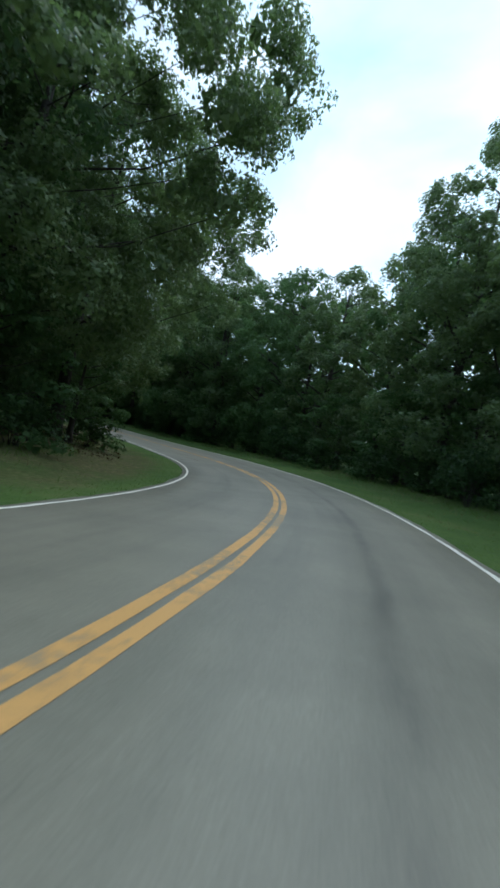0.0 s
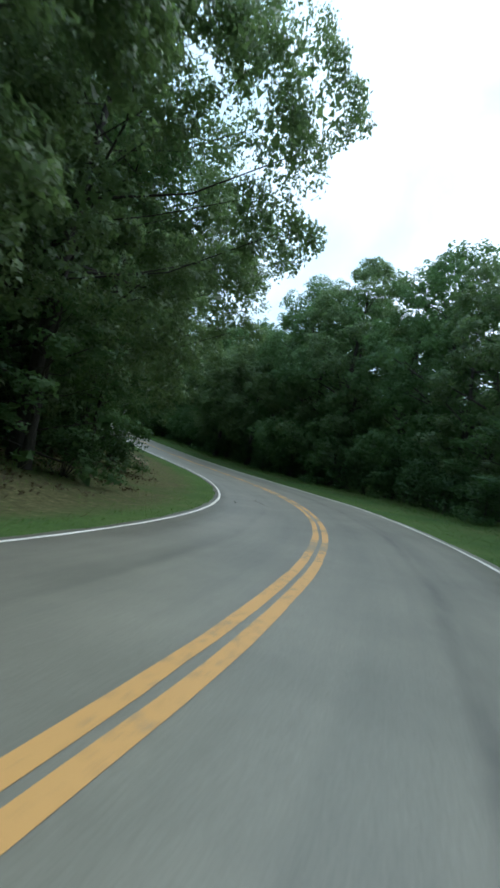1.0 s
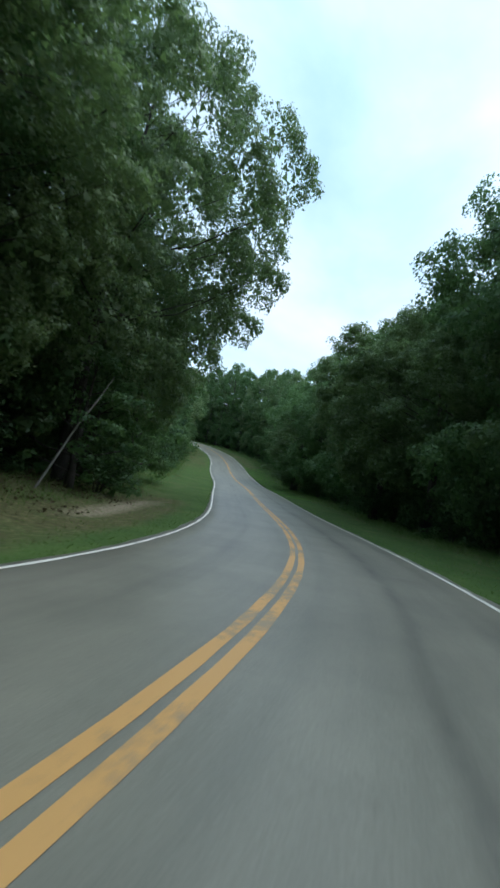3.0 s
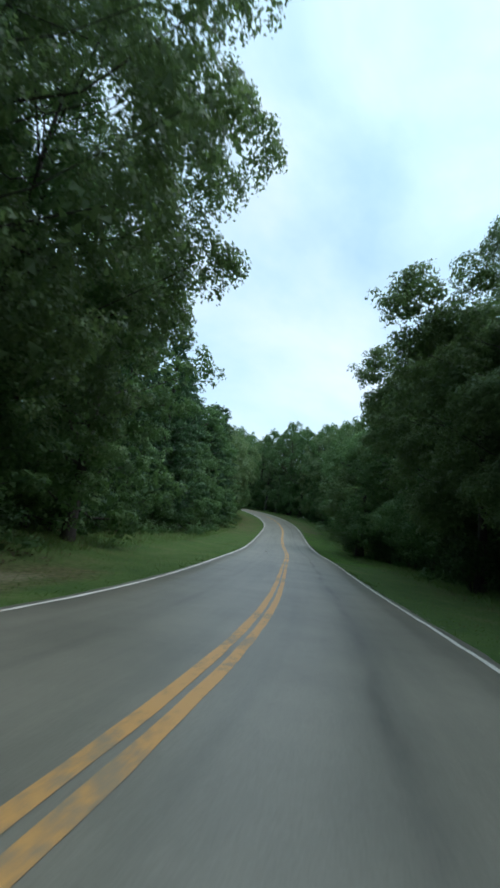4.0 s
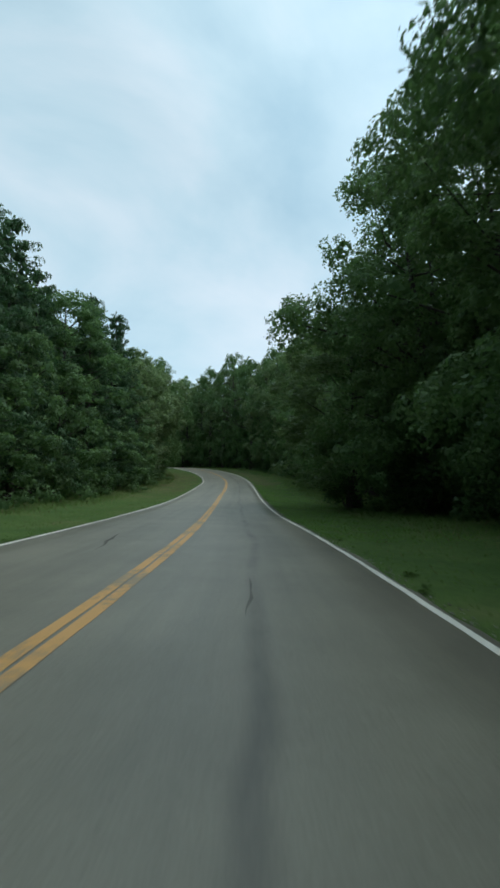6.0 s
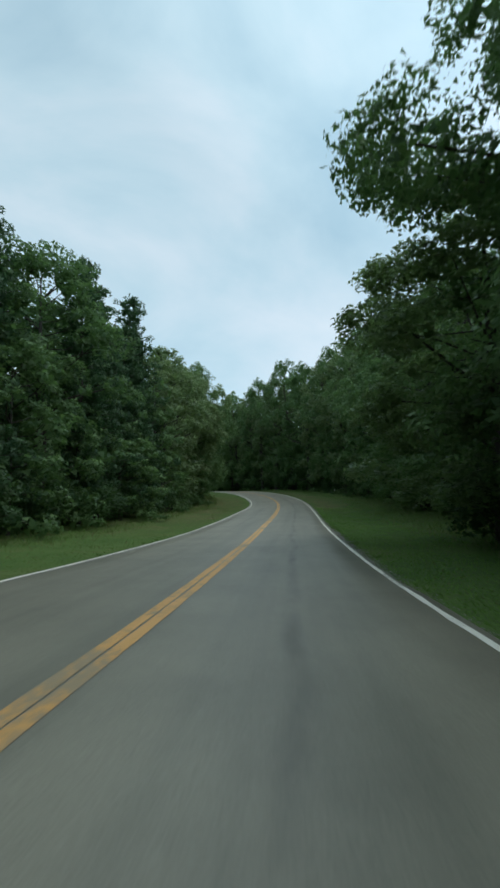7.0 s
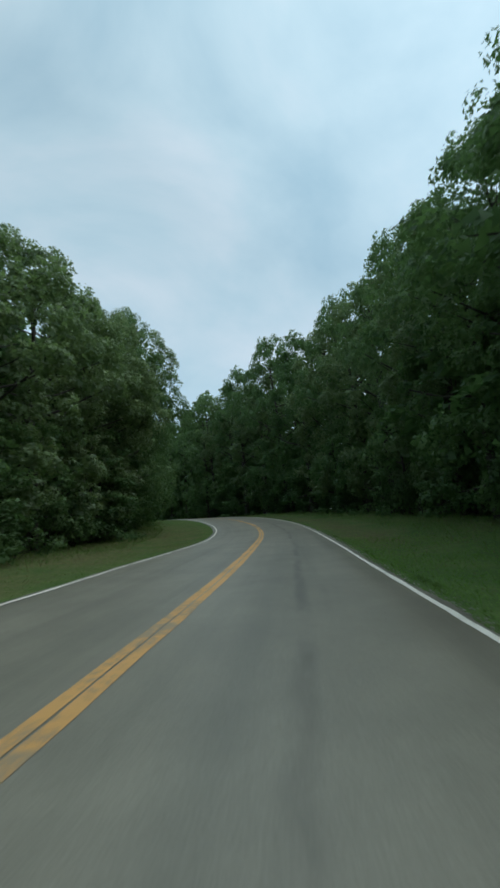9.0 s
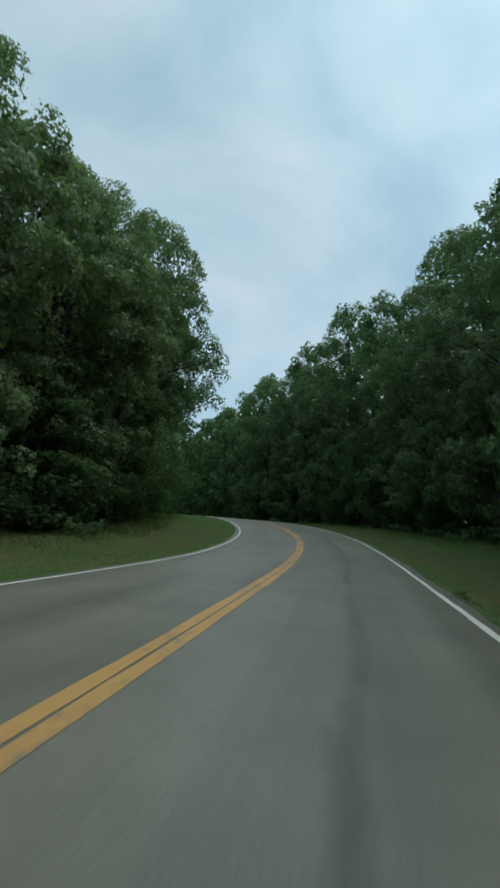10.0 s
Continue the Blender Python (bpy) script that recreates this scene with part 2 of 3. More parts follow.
def turf_material():
    """Grass sward, worn to dry thatch and leaf mould where the mesh's "bare" value says so."""
    m, nt, end = material("turf")
    co = nt.nodes.new("ShaderNodeTexCoord").outputs["Object"]
    wide = put(nt, "ShaderNodeTexNoise", {"Vector": co}, Scale=0.35, Detail=7.0, Roughness=0.65)
    tuft = put(nt, "ShaderNodeTexNoise", {"Vector": co}, Scale=5.0, Detail=5.0, Roughness=0.7)
    green = ramp(nt, wide.outputs["Fac"], [(0.3, (0.054, 0.105, 0.026)), (0.55, (0.084, 0.138, 0.036)), (0.75, (0.138, 0.160, 0.060))])
    brown = ramp(nt, tuft.outputs["Fac"], [(0.3, (0.068, 0.068, 0.029)), (0.55, (0.126, 0.114, 0.052)), (0.75, (0.225, 0.195, 0.108))])
    bare = nt.nodes.new("ShaderNodeAttribute")
    bare.attribute_name = "bare"
    edge = put(nt, "ShaderNodeMath", {0: bare.outputs["Fac"], 1: wide.outputs["Fac"]})
    edge.operation = "MULTIPLY"
    share = put(nt, "ShaderNodeMapRange", {"Value": edge.outputs[0]}, From_Min=0.22, From_Max=0.52, To_Min=0.0, To_Max=0.9)
    c = blend(nt, 1.0, blend(nt, share.outputs["Result"], green, brown), ramp(nt, tuft.outputs["Fac"], [(0.25, (0.72, 0.74, 0.72)), (0.75, (1.2, 1.2, 1.15))]), "MULTIPLY")
    # a strip of bare sandy soil along the bank
    sand = nt.nodes.new("ShaderNodeAttribute")
    sand.attribute_name = "sand"
    strewn = put(nt, "ShaderNodeMath", {0: sand.outputs["Fac"], 1: tuft.outputs["Fac"]})
    strewn.operation = "MULTIPLY"
    spread_ = put(nt, "ShaderNodeMapRange", {"Value": strewn.outputs[0]}, From_Min=0.12, From_Max=0.45, To_Min=0.0, To_Max=0.9)
    c = blend(nt, spread_.outputs["Result"], c, (0.34, 0.285, 0.195))
    b = put(nt, "ShaderNodeBump", {"Height": tuft.outputs["Fac"]}, Strength=0.3, Distance=0.05)
    s = put(nt, "ShaderNodeBsdfPrincipled", {"Base Color": c, "Normal": b.outputs[0]}, Roughness=0.95, Specular_IOR_Level=0.15)
    nt.links.new(s.outputs[0], end.inputs["Surface"])
    return m


TURF = turf_material()
CRACK = plain_noise("crack_filler", [(0.35, (0.125, 0.122, 0.108)), (0.65, (0.215, 0.207, 0.178))], 2.0)


# ---- building helpers ----
def mesh_from(name, verts, faces, mat, smooth=False):
    me = bpy.data.meshes.new(name)
    me.from_pydata([tuple(v) for v in verts], [], [tuple(f) for f in faces])
    me.materials.append(mat)
    if smooth:
        me.polygons.foreach_set("use_smooth", [True] * len(me.polygons))
    me.update()
    return me


def quads_mesh(name, corners, mat, normals=None):
    """A mesh of many loose quads from an array (n, 4, 3), or triangles (n, 3, 3), with a shading normal for each."""
    n, k = corners.shape[:2]
    me = bpy.data.meshes.new(name)
    me.vertices.add(n * k)
    me.vertices.foreach_set("co", corners.astype(np.float32).ravel())
    me.loops.add(n * k)
    me.loops.foreach_set("vertex_index", np.arange(n * k, dtype=np.int32))
    me.polygons.add(n)
    me.polygons.foreach_set("loop_start", np.arange(0, n * k, k, dtype=np.int32))
    me.update(calc_edges=True)
    me.validate()
    me.materials.append(mat)
    if normals is not None:
        me.normals_split_custom_set_from_vertices(np.repeat(normals, k, axis=0))
    return me


def child(name, me, parent, label=""):
    ob = new(name, me)
    ob.parent = parent
    if label:
        tagged(ob, label)
    return ob


def unit(v):
    return v / np.maximum(np.linalg.norm(v, axis=-1, keepdims=True), 1e-9)


# ---- ground ----
def fbm(x, y, scale, seed):
    """A smooth, cheap wave noise in about -1..1."""
    rng = np.random.RandomState(seed)
    total = 0
    for i in range(6):
        a, ph, k = rng.uniform(0, 6.28), rng.uniform(0, 6.28), (1.0 + 0.55 * i) / scale
        total = total + np.sin((x * np.cos(a) + y * np.sin(a)) * k * 6.28 + ph) / (1 + 0.4 * i)
    return total / 2.6


def road_place(x, y):
    """Distance along and to the right of the road's middle for points, and the level of the land round them."""
    x, y = np.atleast_1d(x).astype(float), np.atleast_1d(y).astype(float)
    s, o, z = np.empty(len(x)), np.empty(len(x)), np.empty(len(x))
    for a in range(0, len(x), 4000):
        b = slice(a, a + 4000)
        dx, dy = x[b, None] - X_RUN, y[b, None] - Y_RUN
        d2 = dx * dx + dy * dy
        j = d2.argmin(1)
        h = HEAD_RUN[j]
        i = np.arange(len(j))
        along = -dx[i, j] * np.sin(h) + dy[i, j] * np.cos(h)
        s[b] = RUN[j] + np.clip(along, -STEP, STEP)
        o[b] = dx[i, j] * np.cos(h) + dy[i, j] * np.sin(h)
        w = 1 / (d2 + 30.0) ** 2
        z[b] = (w * Z_RUN).sum(1) / w.sum(1)
    return s, o, z


def verge_level(x, y, s, o):
    """The level of the turf beside the road: just under the slab's edge, a shallow dip, then a rise to the woods."""
    lev, bank = np.interp(s, RUN, Z_RUN), np.interp(s, RUN, BANK_RUN)
    a = np.abs(o)
    near = lev - bank * np.clip(o, -5.0, 5.0) - bank * 0.4 * (np.clip(o, -12, 12) - np.clip(o, -5, 5))
    near = near - 0.03 - 0.10 * np.exp(-((a - 6.0) / 1.6) ** 2)
    rise = np.where(o < 0, np.interp(s, [0, 15, 60, 85], [0.45, 0.75, 0.6, 0.25]), 0.15)
    near = near + rise * np.clip((a - 6.0) / 6.0, 0, 1) ** 1.3
    return near + 0.05 * fbm(x, y, 7.0, 3) * np.clip((a - 4.2) / 3, 0, 1)


def ground_level(x, y):
    s, o, land = road_place(x, y)
    mix = np.clip((np.abs(o) - 14.0) / 22.0, 0, 1)
    far = land + 0.5 + 1.2 * fbm(x, y, 90.0, 5)
    return verge_level(x, y, s, o) * (1 - mix) + far * mix


def ground_at(x, y):
    return float(ground_level(np.array([x]), np.array([y]))[0])


def axis_lines(low, high, fine):
    inner = np.arange(low, high + fine, fine)
    grow = np.array([4, 10, 20, 40, 80, 160, 320, 640, 1300, 2600.0])
    return np.concatenate([low - grow[::-1], inner, inner[-1] + grow])


gx, gy = axis_lines(X_RUN[45:300].min() - 26, X_RUN[45:300].max() + 26, 1.5), axis_lines(Y_RUN[45:300].min() - 26, Y_RUN[45:300].max() + 26, 1.5)
GX, GY = np.meshgrid(gx, gy)
GZ = ground_level(GX.ravel(), GY.ravel())
_, GO, _ = road_place(GX.ravel(), GY.ravel())
GZ -= 0.22 * np.clip((12.5 - np.abs(GO)) / 2.5, 0, 1)  # the verge strips lie over it here
cols, rows_n = len(gx), len(gy)
idx = np.arange(cols * rows_n).reshape(rows_n, cols)
faces = np.stack([idx[:-1, :-1], idx[:-1, 1:], idx[1:, 1:], idx[1:, :-1]], -1).reshape(-1, 4)
ground = new("ground", mesh_from("ground", np.stack([GX.ravel(), GY.ravel(), GZ], 1), faces, TURF, True))
tagged(ground, "mown grass verge running into leaf-littered forest floor", "ground", kind="structure")


# ---- road ----
def ribbon(name, s0, s1, left, right, lift, mat, step=0.5, skirt=0.0):
    """A strip along the road between two offsets, each a number or a function of s."""
    ss = np.arange(s0, s1 + step / 2, step)
    lo = np.array([left(s) if callable(left) else left for s in ss])
    ro = np.array([right(s) if callable(right) else right for s in ss])
    across = 2 if skirt == 0 else 9
    mids = np.linspace(0, 1, across)
    verts, uvs = [], []
    for i, s in enumerate(ss):
        os_ = lo[i] + (ro[i] - lo[i]) * mids
        if skirt:
            os_ = np.concatenate([[lo[i] - 0.05], os_, [ro[i] + 0.05]])
        for k, o in enumerate(os_):
            p = on_road(s, o)
            p[2] += lift - (skirt if skirt and k in (0, len(os_) - 1) else 0)
            verts.append(p)
            uvs.append((o, s))
    w = across + (2 if skirt else 0)
    faces = [(i * w + k, i * w + k + 1, (i + 1) * w + k + 1, (i + 1) * w + k) for i in range(len(ss) - 1) for k in range(w - 1)]
    me = mesh_from(name, verts, faces, mat, True)
    layer = me.uv_layers.new(name="course")
    flat_uv = np.array(uvs)[[l.vertex_index for l in me.loops]]
    layer.data.foreach_set("uv", flat_uv.ravel())
    return me


def wobble(base, size, scale, seed):
    rng = np.random.RandomState(seed)
    table = rng.uniform(-1, 1, 2048)
    return lambda s: base + size * float(np.interp((s + 100) / scale % 2047, np.arange(2048), table))


R0, R1 = -88.0, 300.0
road = new("road", ribbon("road", R0, R1, wobble(-3.40, 0.05, 0.7, 1), wobble(3.40, 0.05, 0.7, 2), 0.0, ASPHALT, 0.5, 0.12))
tagged(road, "weathered grey two-lane asphalt road curving through woods", "road", kind="structure")


def half_lane(s):
    return float(np.interp(s, [60, 75, 125, 142], [3.2, 3.29, 3.27, 3.15]))


def edge_paint(side, off, size, seed):
    rough = wobble(off, size, 0.5, seed)
    return lambda s: side * half_lane(s) + rough(s)


def centre_paint(side, off, seed):
    rough = wobble(off, 0.010, 0.7, seed)
    return lambda s: side * float(np.interp(s, [56, 80, 92], [0.104, 0.086, 0.080])) + rough(s)


for side, seed in ((-1, 11), (1, 12)):
    line = child("edge_line", ribbon("edge_line", R0, R1, edge_paint(side, -0.046, 0.010, seed), edge_paint(side, 0.046, 0.014, seed + 5), 0.004, WHITE_PAINT), road, "worn white painted edge line")
for side, seed in ((-1, 21), (1, 22)):
    line = child("center_line", ribbon("center_line", R0, R1, centre_paint(side, -0.067, seed), centre_paint(side, 0.067, seed + 5), 0.004, YELLOW_PAINT), road, "worn yellow painted line of the double centre line")


def crack(s0, s1, o, drift, width, seed, mat=CRACK):
    """A sealed crack that wanders along the lane."""
    mid_, wide = wobble(0, drift, 1.7, seed), wobble(width, width * 0.6, 0.6, seed + 1)
    small = wobble(0, 0.05, 0.45, seed + 2)
    taper = lambda s: min(1.0, max(0.08, min(s - s0, s1 - s) / (0.35 * min(6.0, s1 - s0))))
    course = lambda s: (o(s) if callable(o) else o) + mid_(s) + small(s)
    child("crack", ribbon("crack", s0, s1, lambda s: course(s) - wide(s) * taper(s) / 2, lambda s: course(s) + wide(s) * taper(s) / 2, 0.003, mat, 0.25), road, "dark meandering crack in the asphalt")


crack(30.6, 33.4, lambda s: -1.45 - 0.19 * (s - 31), 0.03, 0.045, 39)
crack(32.5, 34.0, lambda s: -1.72 + 0.1 * (s - 33), 0.03, 0.035, 42)
crack(30.2, 31.6, -2.58, 0.04, 0.09, 45)
crack(87.0, 90.5, lambda s: -1.40 - 0.12 * (s - 88), 0.05, 0.055, 47)
crack(76.5, 76.75, 1.83, 0.02, 0.16, 49)
crack(82.4, 84.4, 1.50, 0.04, 0.04, 51)


def verge(side):
    """The strip of turf from the slab's edge to the woods."""
    ss = np.arange(R0, R1 + 0.5, 1.0)
    os_ = side * np.array([3.12, 3.42, 4.2, 4.8, 5.5, 6.3, 7.2, 8.2, 9.3, 10.5, 11.8, 13.0])
    S, O = [q.ravel() for q in np.meshgrid(ss, os_, indexing="ij")]
    h = np.interp(S, RUN, HEAD_RUN)
    x, y = np.interp(S, RUN, X_RUN) + O * np.cos(h), np.interp(S, RUN, Y_RUN) + O * np.sin(h)
    z = verge_level(x, y, S, O) - 0.3 * (np.abs(O) > 12.5) - 0.05 * (np.abs(O) < 3.2)
    w = len(os_)
    faces = [(i * w + k, i * w + k + 1, (i + 1) * w + k + 1, (i + 1) * w + k)[::side] for i in range(len(ss) - 1) for k in range(w - 1)]
    me = mesh_from("grass_verge", np.stack([x, y, z], 1), faces, TURF, True)
    worn = np.interp(S, [4, 14, 60, 68], [0, 1, 1, 0]) * np.interp(np.abs(O), [4.0, 5.4, 13], [0, 1, 1]) * 0.58 * (side < 0) + np.interp(np.abs(O), [3.6, 4.4, 8.5, 11], [0.15, 0.44, 0.46, 0.62]) + 1.0 * np.interp(S, [49, 53, 62, 66], [0, 1, 1, 0]) * np.interp(np.abs(O), [4.5, 5.4, 6.2, 7], [0, 1, 1, 0]) * (side < 0) + 0.42 * np.interp(S, [124, 138, 172, 185], [0, 1, 1, 0]) * np.interp(np.abs(O), [3.4, 4.0, 5.6, 7.6], [0.6, 1, 1, 0]) * (side > 0)
    worn = worn + 0.34 * np.interp(S, [112, 126, 160, 175], [0, 1, 1, 0]) * (side < 0)
    worn = worn - 0.40 * np.interp(S, [84, 96, 128, 140], [0, 1, 1, 0]) * np.interp(np.abs(O), [6.5, 8], [1, 0]) * (side > 0)
    sand = np.exp(-((O + 6.5 - 0.07 * (S - 54)) / 0.5) ** 2) * np.interp(S, [50, 53, 62, 65], [0, 1, 1, 0])
    me.attributes.new("sand", "FLOAT", "POINT").data.foreach_set("value", sand.astype(np.float32))
    me.attributes.new("bare", "FLOAT", "POINT").data.foreach_set("value", np.clip(worn, 0, 1).astype(np.float32))
    return me


for side in (-1, 1):
    tagged(new("grass_verge", verge(side)), "mown green grass verge between asphalt and woods", "verge", kind="structure")


# ---- trees ----
def tube(verts, faces, points, radii, sides=7):
    """Adds a tapered limb along the points."""
    base = len(verts)
    points = np.array(points, float)
    for i, p in enumerate(points):
        d = unit(points[min(i + 1, len(points) - 1)] - points[max(i - 1, 0)])
        u = unit(np.cross(d, [0.3, 1.0, 0.1]))
        v = np.cross(d, u)
        for k in range(sides):
            a = 6.2832 * k / sides
            verts.append(p + radii[i] * (u * math.cos(a) + v * math.sin(a)))
    for i in range(len(points) - 1):
        for k in range(sides):
            n = (k + 1) % sides
            faces.append((base + i * sides + k, base + i * sides + n, base + (i + 1) * sides + n, base + (i + 1) * sides + k))


def leaf_quads(rng, centre, normal, length, width, plain=False):
    n = len(centre)
    a = unit(np.cross(normal, rng.normal(size=(n, 3))))
    a = unit(a + np.array([0, 0, -0.35]))
    b = unit(np.cross(normal, a))
    up = unit(np.cross(a, b))
    L, W = length[:, None] / 2, width[:, None] / 2
    if plain:
        return np.stack([centre + a * L - up * L * 0.2, centre - a * L * 0.5 + b * W * 1.25, centre - a * L - b * W * 1.25], 1)
    return np.stack([centre + a * L * 0.3 - b * W + up * W * 0.3, centre + a * L + b * W * 0.35 - up * L * 0.2, centre - a * L * 0.35 + b * W + up * W * 0.3, centre - a * L - b * W * 0.45], 1)


def lobes_to_leaves(rng, lobes, count, size, slim=0.6, flat=0.72, spread=1.0, plain=True, away=1.0):
    """Leaves scattered through the outer part of each lobe; the share of those on the shaded -x side is away."""
    lobes = np.array(lobes)
    share = lobes[:, 3] ** 2 * np.where(lobes[:, 0] < -0.22 * np.abs(lobes[:, 0]).max(), away, 1.0)
    which = rng.choice(len(lobes), count, p=share / share.sum())
    d = unit(rng.normal(size=(count, 3)) + np.array([0, 0, 0.25]))
    r = lobes[which, 3:4] * (0.45 + 0.6 * np.sqrt(rng.uniform(size=(count, 1)))) * spread
    c = lobes[which, :3] + d * r * np.array([1, 1, flat])
    nrm = unit(d * 0.8 + np.array([0, 0, 0.45]) + rng.normal(size=(count, 3)) * 0.36)
    L = size * rng.uniform(0.6, 1.35, count)
    return leaf_quads(rng, c, nrm, L, L * slim * rng.uniform(0.75, 1.2, count), plain)


def tufts_on(rng, lobes, count, size, away):
    """Leaf tufts on the outer side of each lobe: place, radius. The shaded -x side of the tree takes the share away."""
    lobes = np.array(lobes)
    weight = lobes[:, 3] ** 2 * np.where(lobes[:, 0] < -0.22 * np.abs(lobes[:, 0]).max(), away, 1.0)
    which = rng.choice(len(lobes), count, p=weight / weight.sum())
    mid, r = lobes[which, :3], lobes[which, 3:4]
    out_ = unit(mid * np.array([1, 1, 0]) + np.array([0, 0, 0.35]) * np.linalg.norm(mid[:, :2], axis=1, keepdims=True) + 1e-6)
    d = unit(rng.normal(size=(count, 3)) + out_ * 0.9)
    place = mid + d * r * rng.uniform(0.62, 1.12, (count, 1)) * np.array([1, 1, 0.8])
    return np.column_stack([place, size * rng.uniform(0.6, 1.35, count)])


def tuft_leaves(rng, tufts, each, size, slim=0.78, flat=0.72, plain=False):
    """Leaves over the upper, outer shell of each tuft, with shading that follows the tuft's roundness."""
    count = np.maximum(4, (each * (tufts[:, 3] / tufts[:, 3].mean()) ** 1.6 * rng.uniform(0.8, 1.2, len(tufts))).astype(int))
    which = np.repeat(np.arange(len(tufts)), count)
    n = len(which)
    mid = tufts[which, :3]
    out_ = unit(mid * np.array([1, 1, 0]) + 1e-6)
    d = unit(rng.normal(size=(n, 3)) + np.array([0, 0, 0.5]) + out_ * 0.45)
    c = mid + d * tufts[which, 3:4] * (0.40 + 0.66 * np.sqrt(rng.uniform(size=(n, 1)))) * np.array([1, 1, flat])
    nrm = unit(d * 0.9 + np.array([0, 0, 0.35]) + rng.normal(size=(n, 3)) * 0.4)
    L = size * rng.uniform(0.6, 1.4, n)
    return leaf_quads(rng, c, nrm, L, L * slim * rng.uniform(0.75, 1.2, n), plain), unit(d * 0.75 + nrm * 0.25)


def dark_core(rng, lobes, each, size, plain=False):
    """Large shaded leaf masses in the heart of each lobe."""
    lobes = np.repeat(np.array(lobes), each, axis=0)
    n = len(lobes)
    d = unit(rng.normal(size=(n, 3)))
    c = lobes[:, :3] + d * lobes[:, 3:4] * 0.42 * np.array([1, 1, 0.75])
    nrm = unit(d + rng.normal(size=(n, 3)) * 0.5)
    L = size * rng.uniform(0.7, 1.3, n)
    return leaf_quads(rng, c, nrm, L, L * 0.8, plain), nrm


def joined(*sets):
    return np.concatenate([q[0] for q in sets]), np.concatenate([q[1] for q in sets])


def broadleaf(seed, height, radius, base, tuft_n, tuft, each, leaf_size, mat, label, lobe_n=46, name="oak_tree", lobe_size=(0.16, 0.30), round_=0.62, toward=0.0, away=0.25, core=20, plain=True):
    rng = np.random.RandomState(seed)
    tree = new(name)
    tagged(tree, label, "tree", "roadside woods")
    verts, faces = [], []
    lean = rng.normal(0, 0.25, 2)
    trunk = [np.array([lean[0] * k * k * 2, lean[1] * k * k * 2, height * 0.86 * k]) for k in np.linspace(0, 1, 9)]
    r0 = 0.018 * height + 0.05
    trunk[0][2] -= 0.25
    tube(verts, faces, trunk, [r0 * 1.35] + [r0 * (1 - 0.9 * k) for k in np.linspace(0.08, 1, 8)], 9)
    lobes = []
    for i in range(lobe_n):
        k = (i + rng.uniform(0.1, 0.9)) / lobe_n
        z = base + (height - base) * k ** 0.9
        prof = max(0.12, math.sin(math.pi * min(1, (0.16 + 0.84 * k))) ** round_)
        reach = radius * prof * rng.uniform(0.45, 1.0)
        a = i * 2.39996 + rng.uniform(-0.5, 0.5)
        size = radius * rng.uniform(*lobe_size)
        lobes.append((reach * math.cos(a) + toward * prof * min(1.0, 1.8 * k), reach * math.sin(a), z - size * 0.4, size))
    lobes.append((trunk[-1][0], trunk[-1][1], height - 0.6, radius * 0.22))
    for i, (x, y, z, r) in enumerate(lobes):
        if (z < 0.36 * height and (toward or i % 4)) or (toward and i % 2):
            continue
        k = np.clip((z - 0.32 * math.hypot(x, y) - 0.3) / (height * 0.86), 0.12, 0.95)
        j = k * 8
        a, b = trunk[int(j)], trunk[min(8, int(j) + 1)]
        start = a + (b - a) * (j - int(j))
        end = np.array([x, y, z])
        bow = (start + end) / 2 + np.array([0, 0, rng.uniform(-0.14, 0.06) * math.hypot(x, y)]) + rng.normal(0, 0.35 if toward else 0.15, 3)
        thick = r0 * (0.34 if i % 3 == 0 else 0.2) * (1.05 - 0.6 * k) * (0.6 if toward else 1.0)
        tube(verts, faces, [start, bow, end, end + (end - bow) * 0.08], [thick, thick * 0.65, thick * 0.35, 0.008], 5)
    child("trunk", mesh_from("trunk", verts, faces, BARK, True), tree, "grey-brown bark trunk and limbs")
    leaves, normals = joined(dark_core(rng, lobes, core, leaf_size * 2.4, plain), tuft_leaves(rng, tufts_on(rng, lobes, tuft_n, tuft, away), each, leaf_size, plain=plain))
    child("crown", quads_mesh("crown", leaves, mat, normals), tree)
    return tree


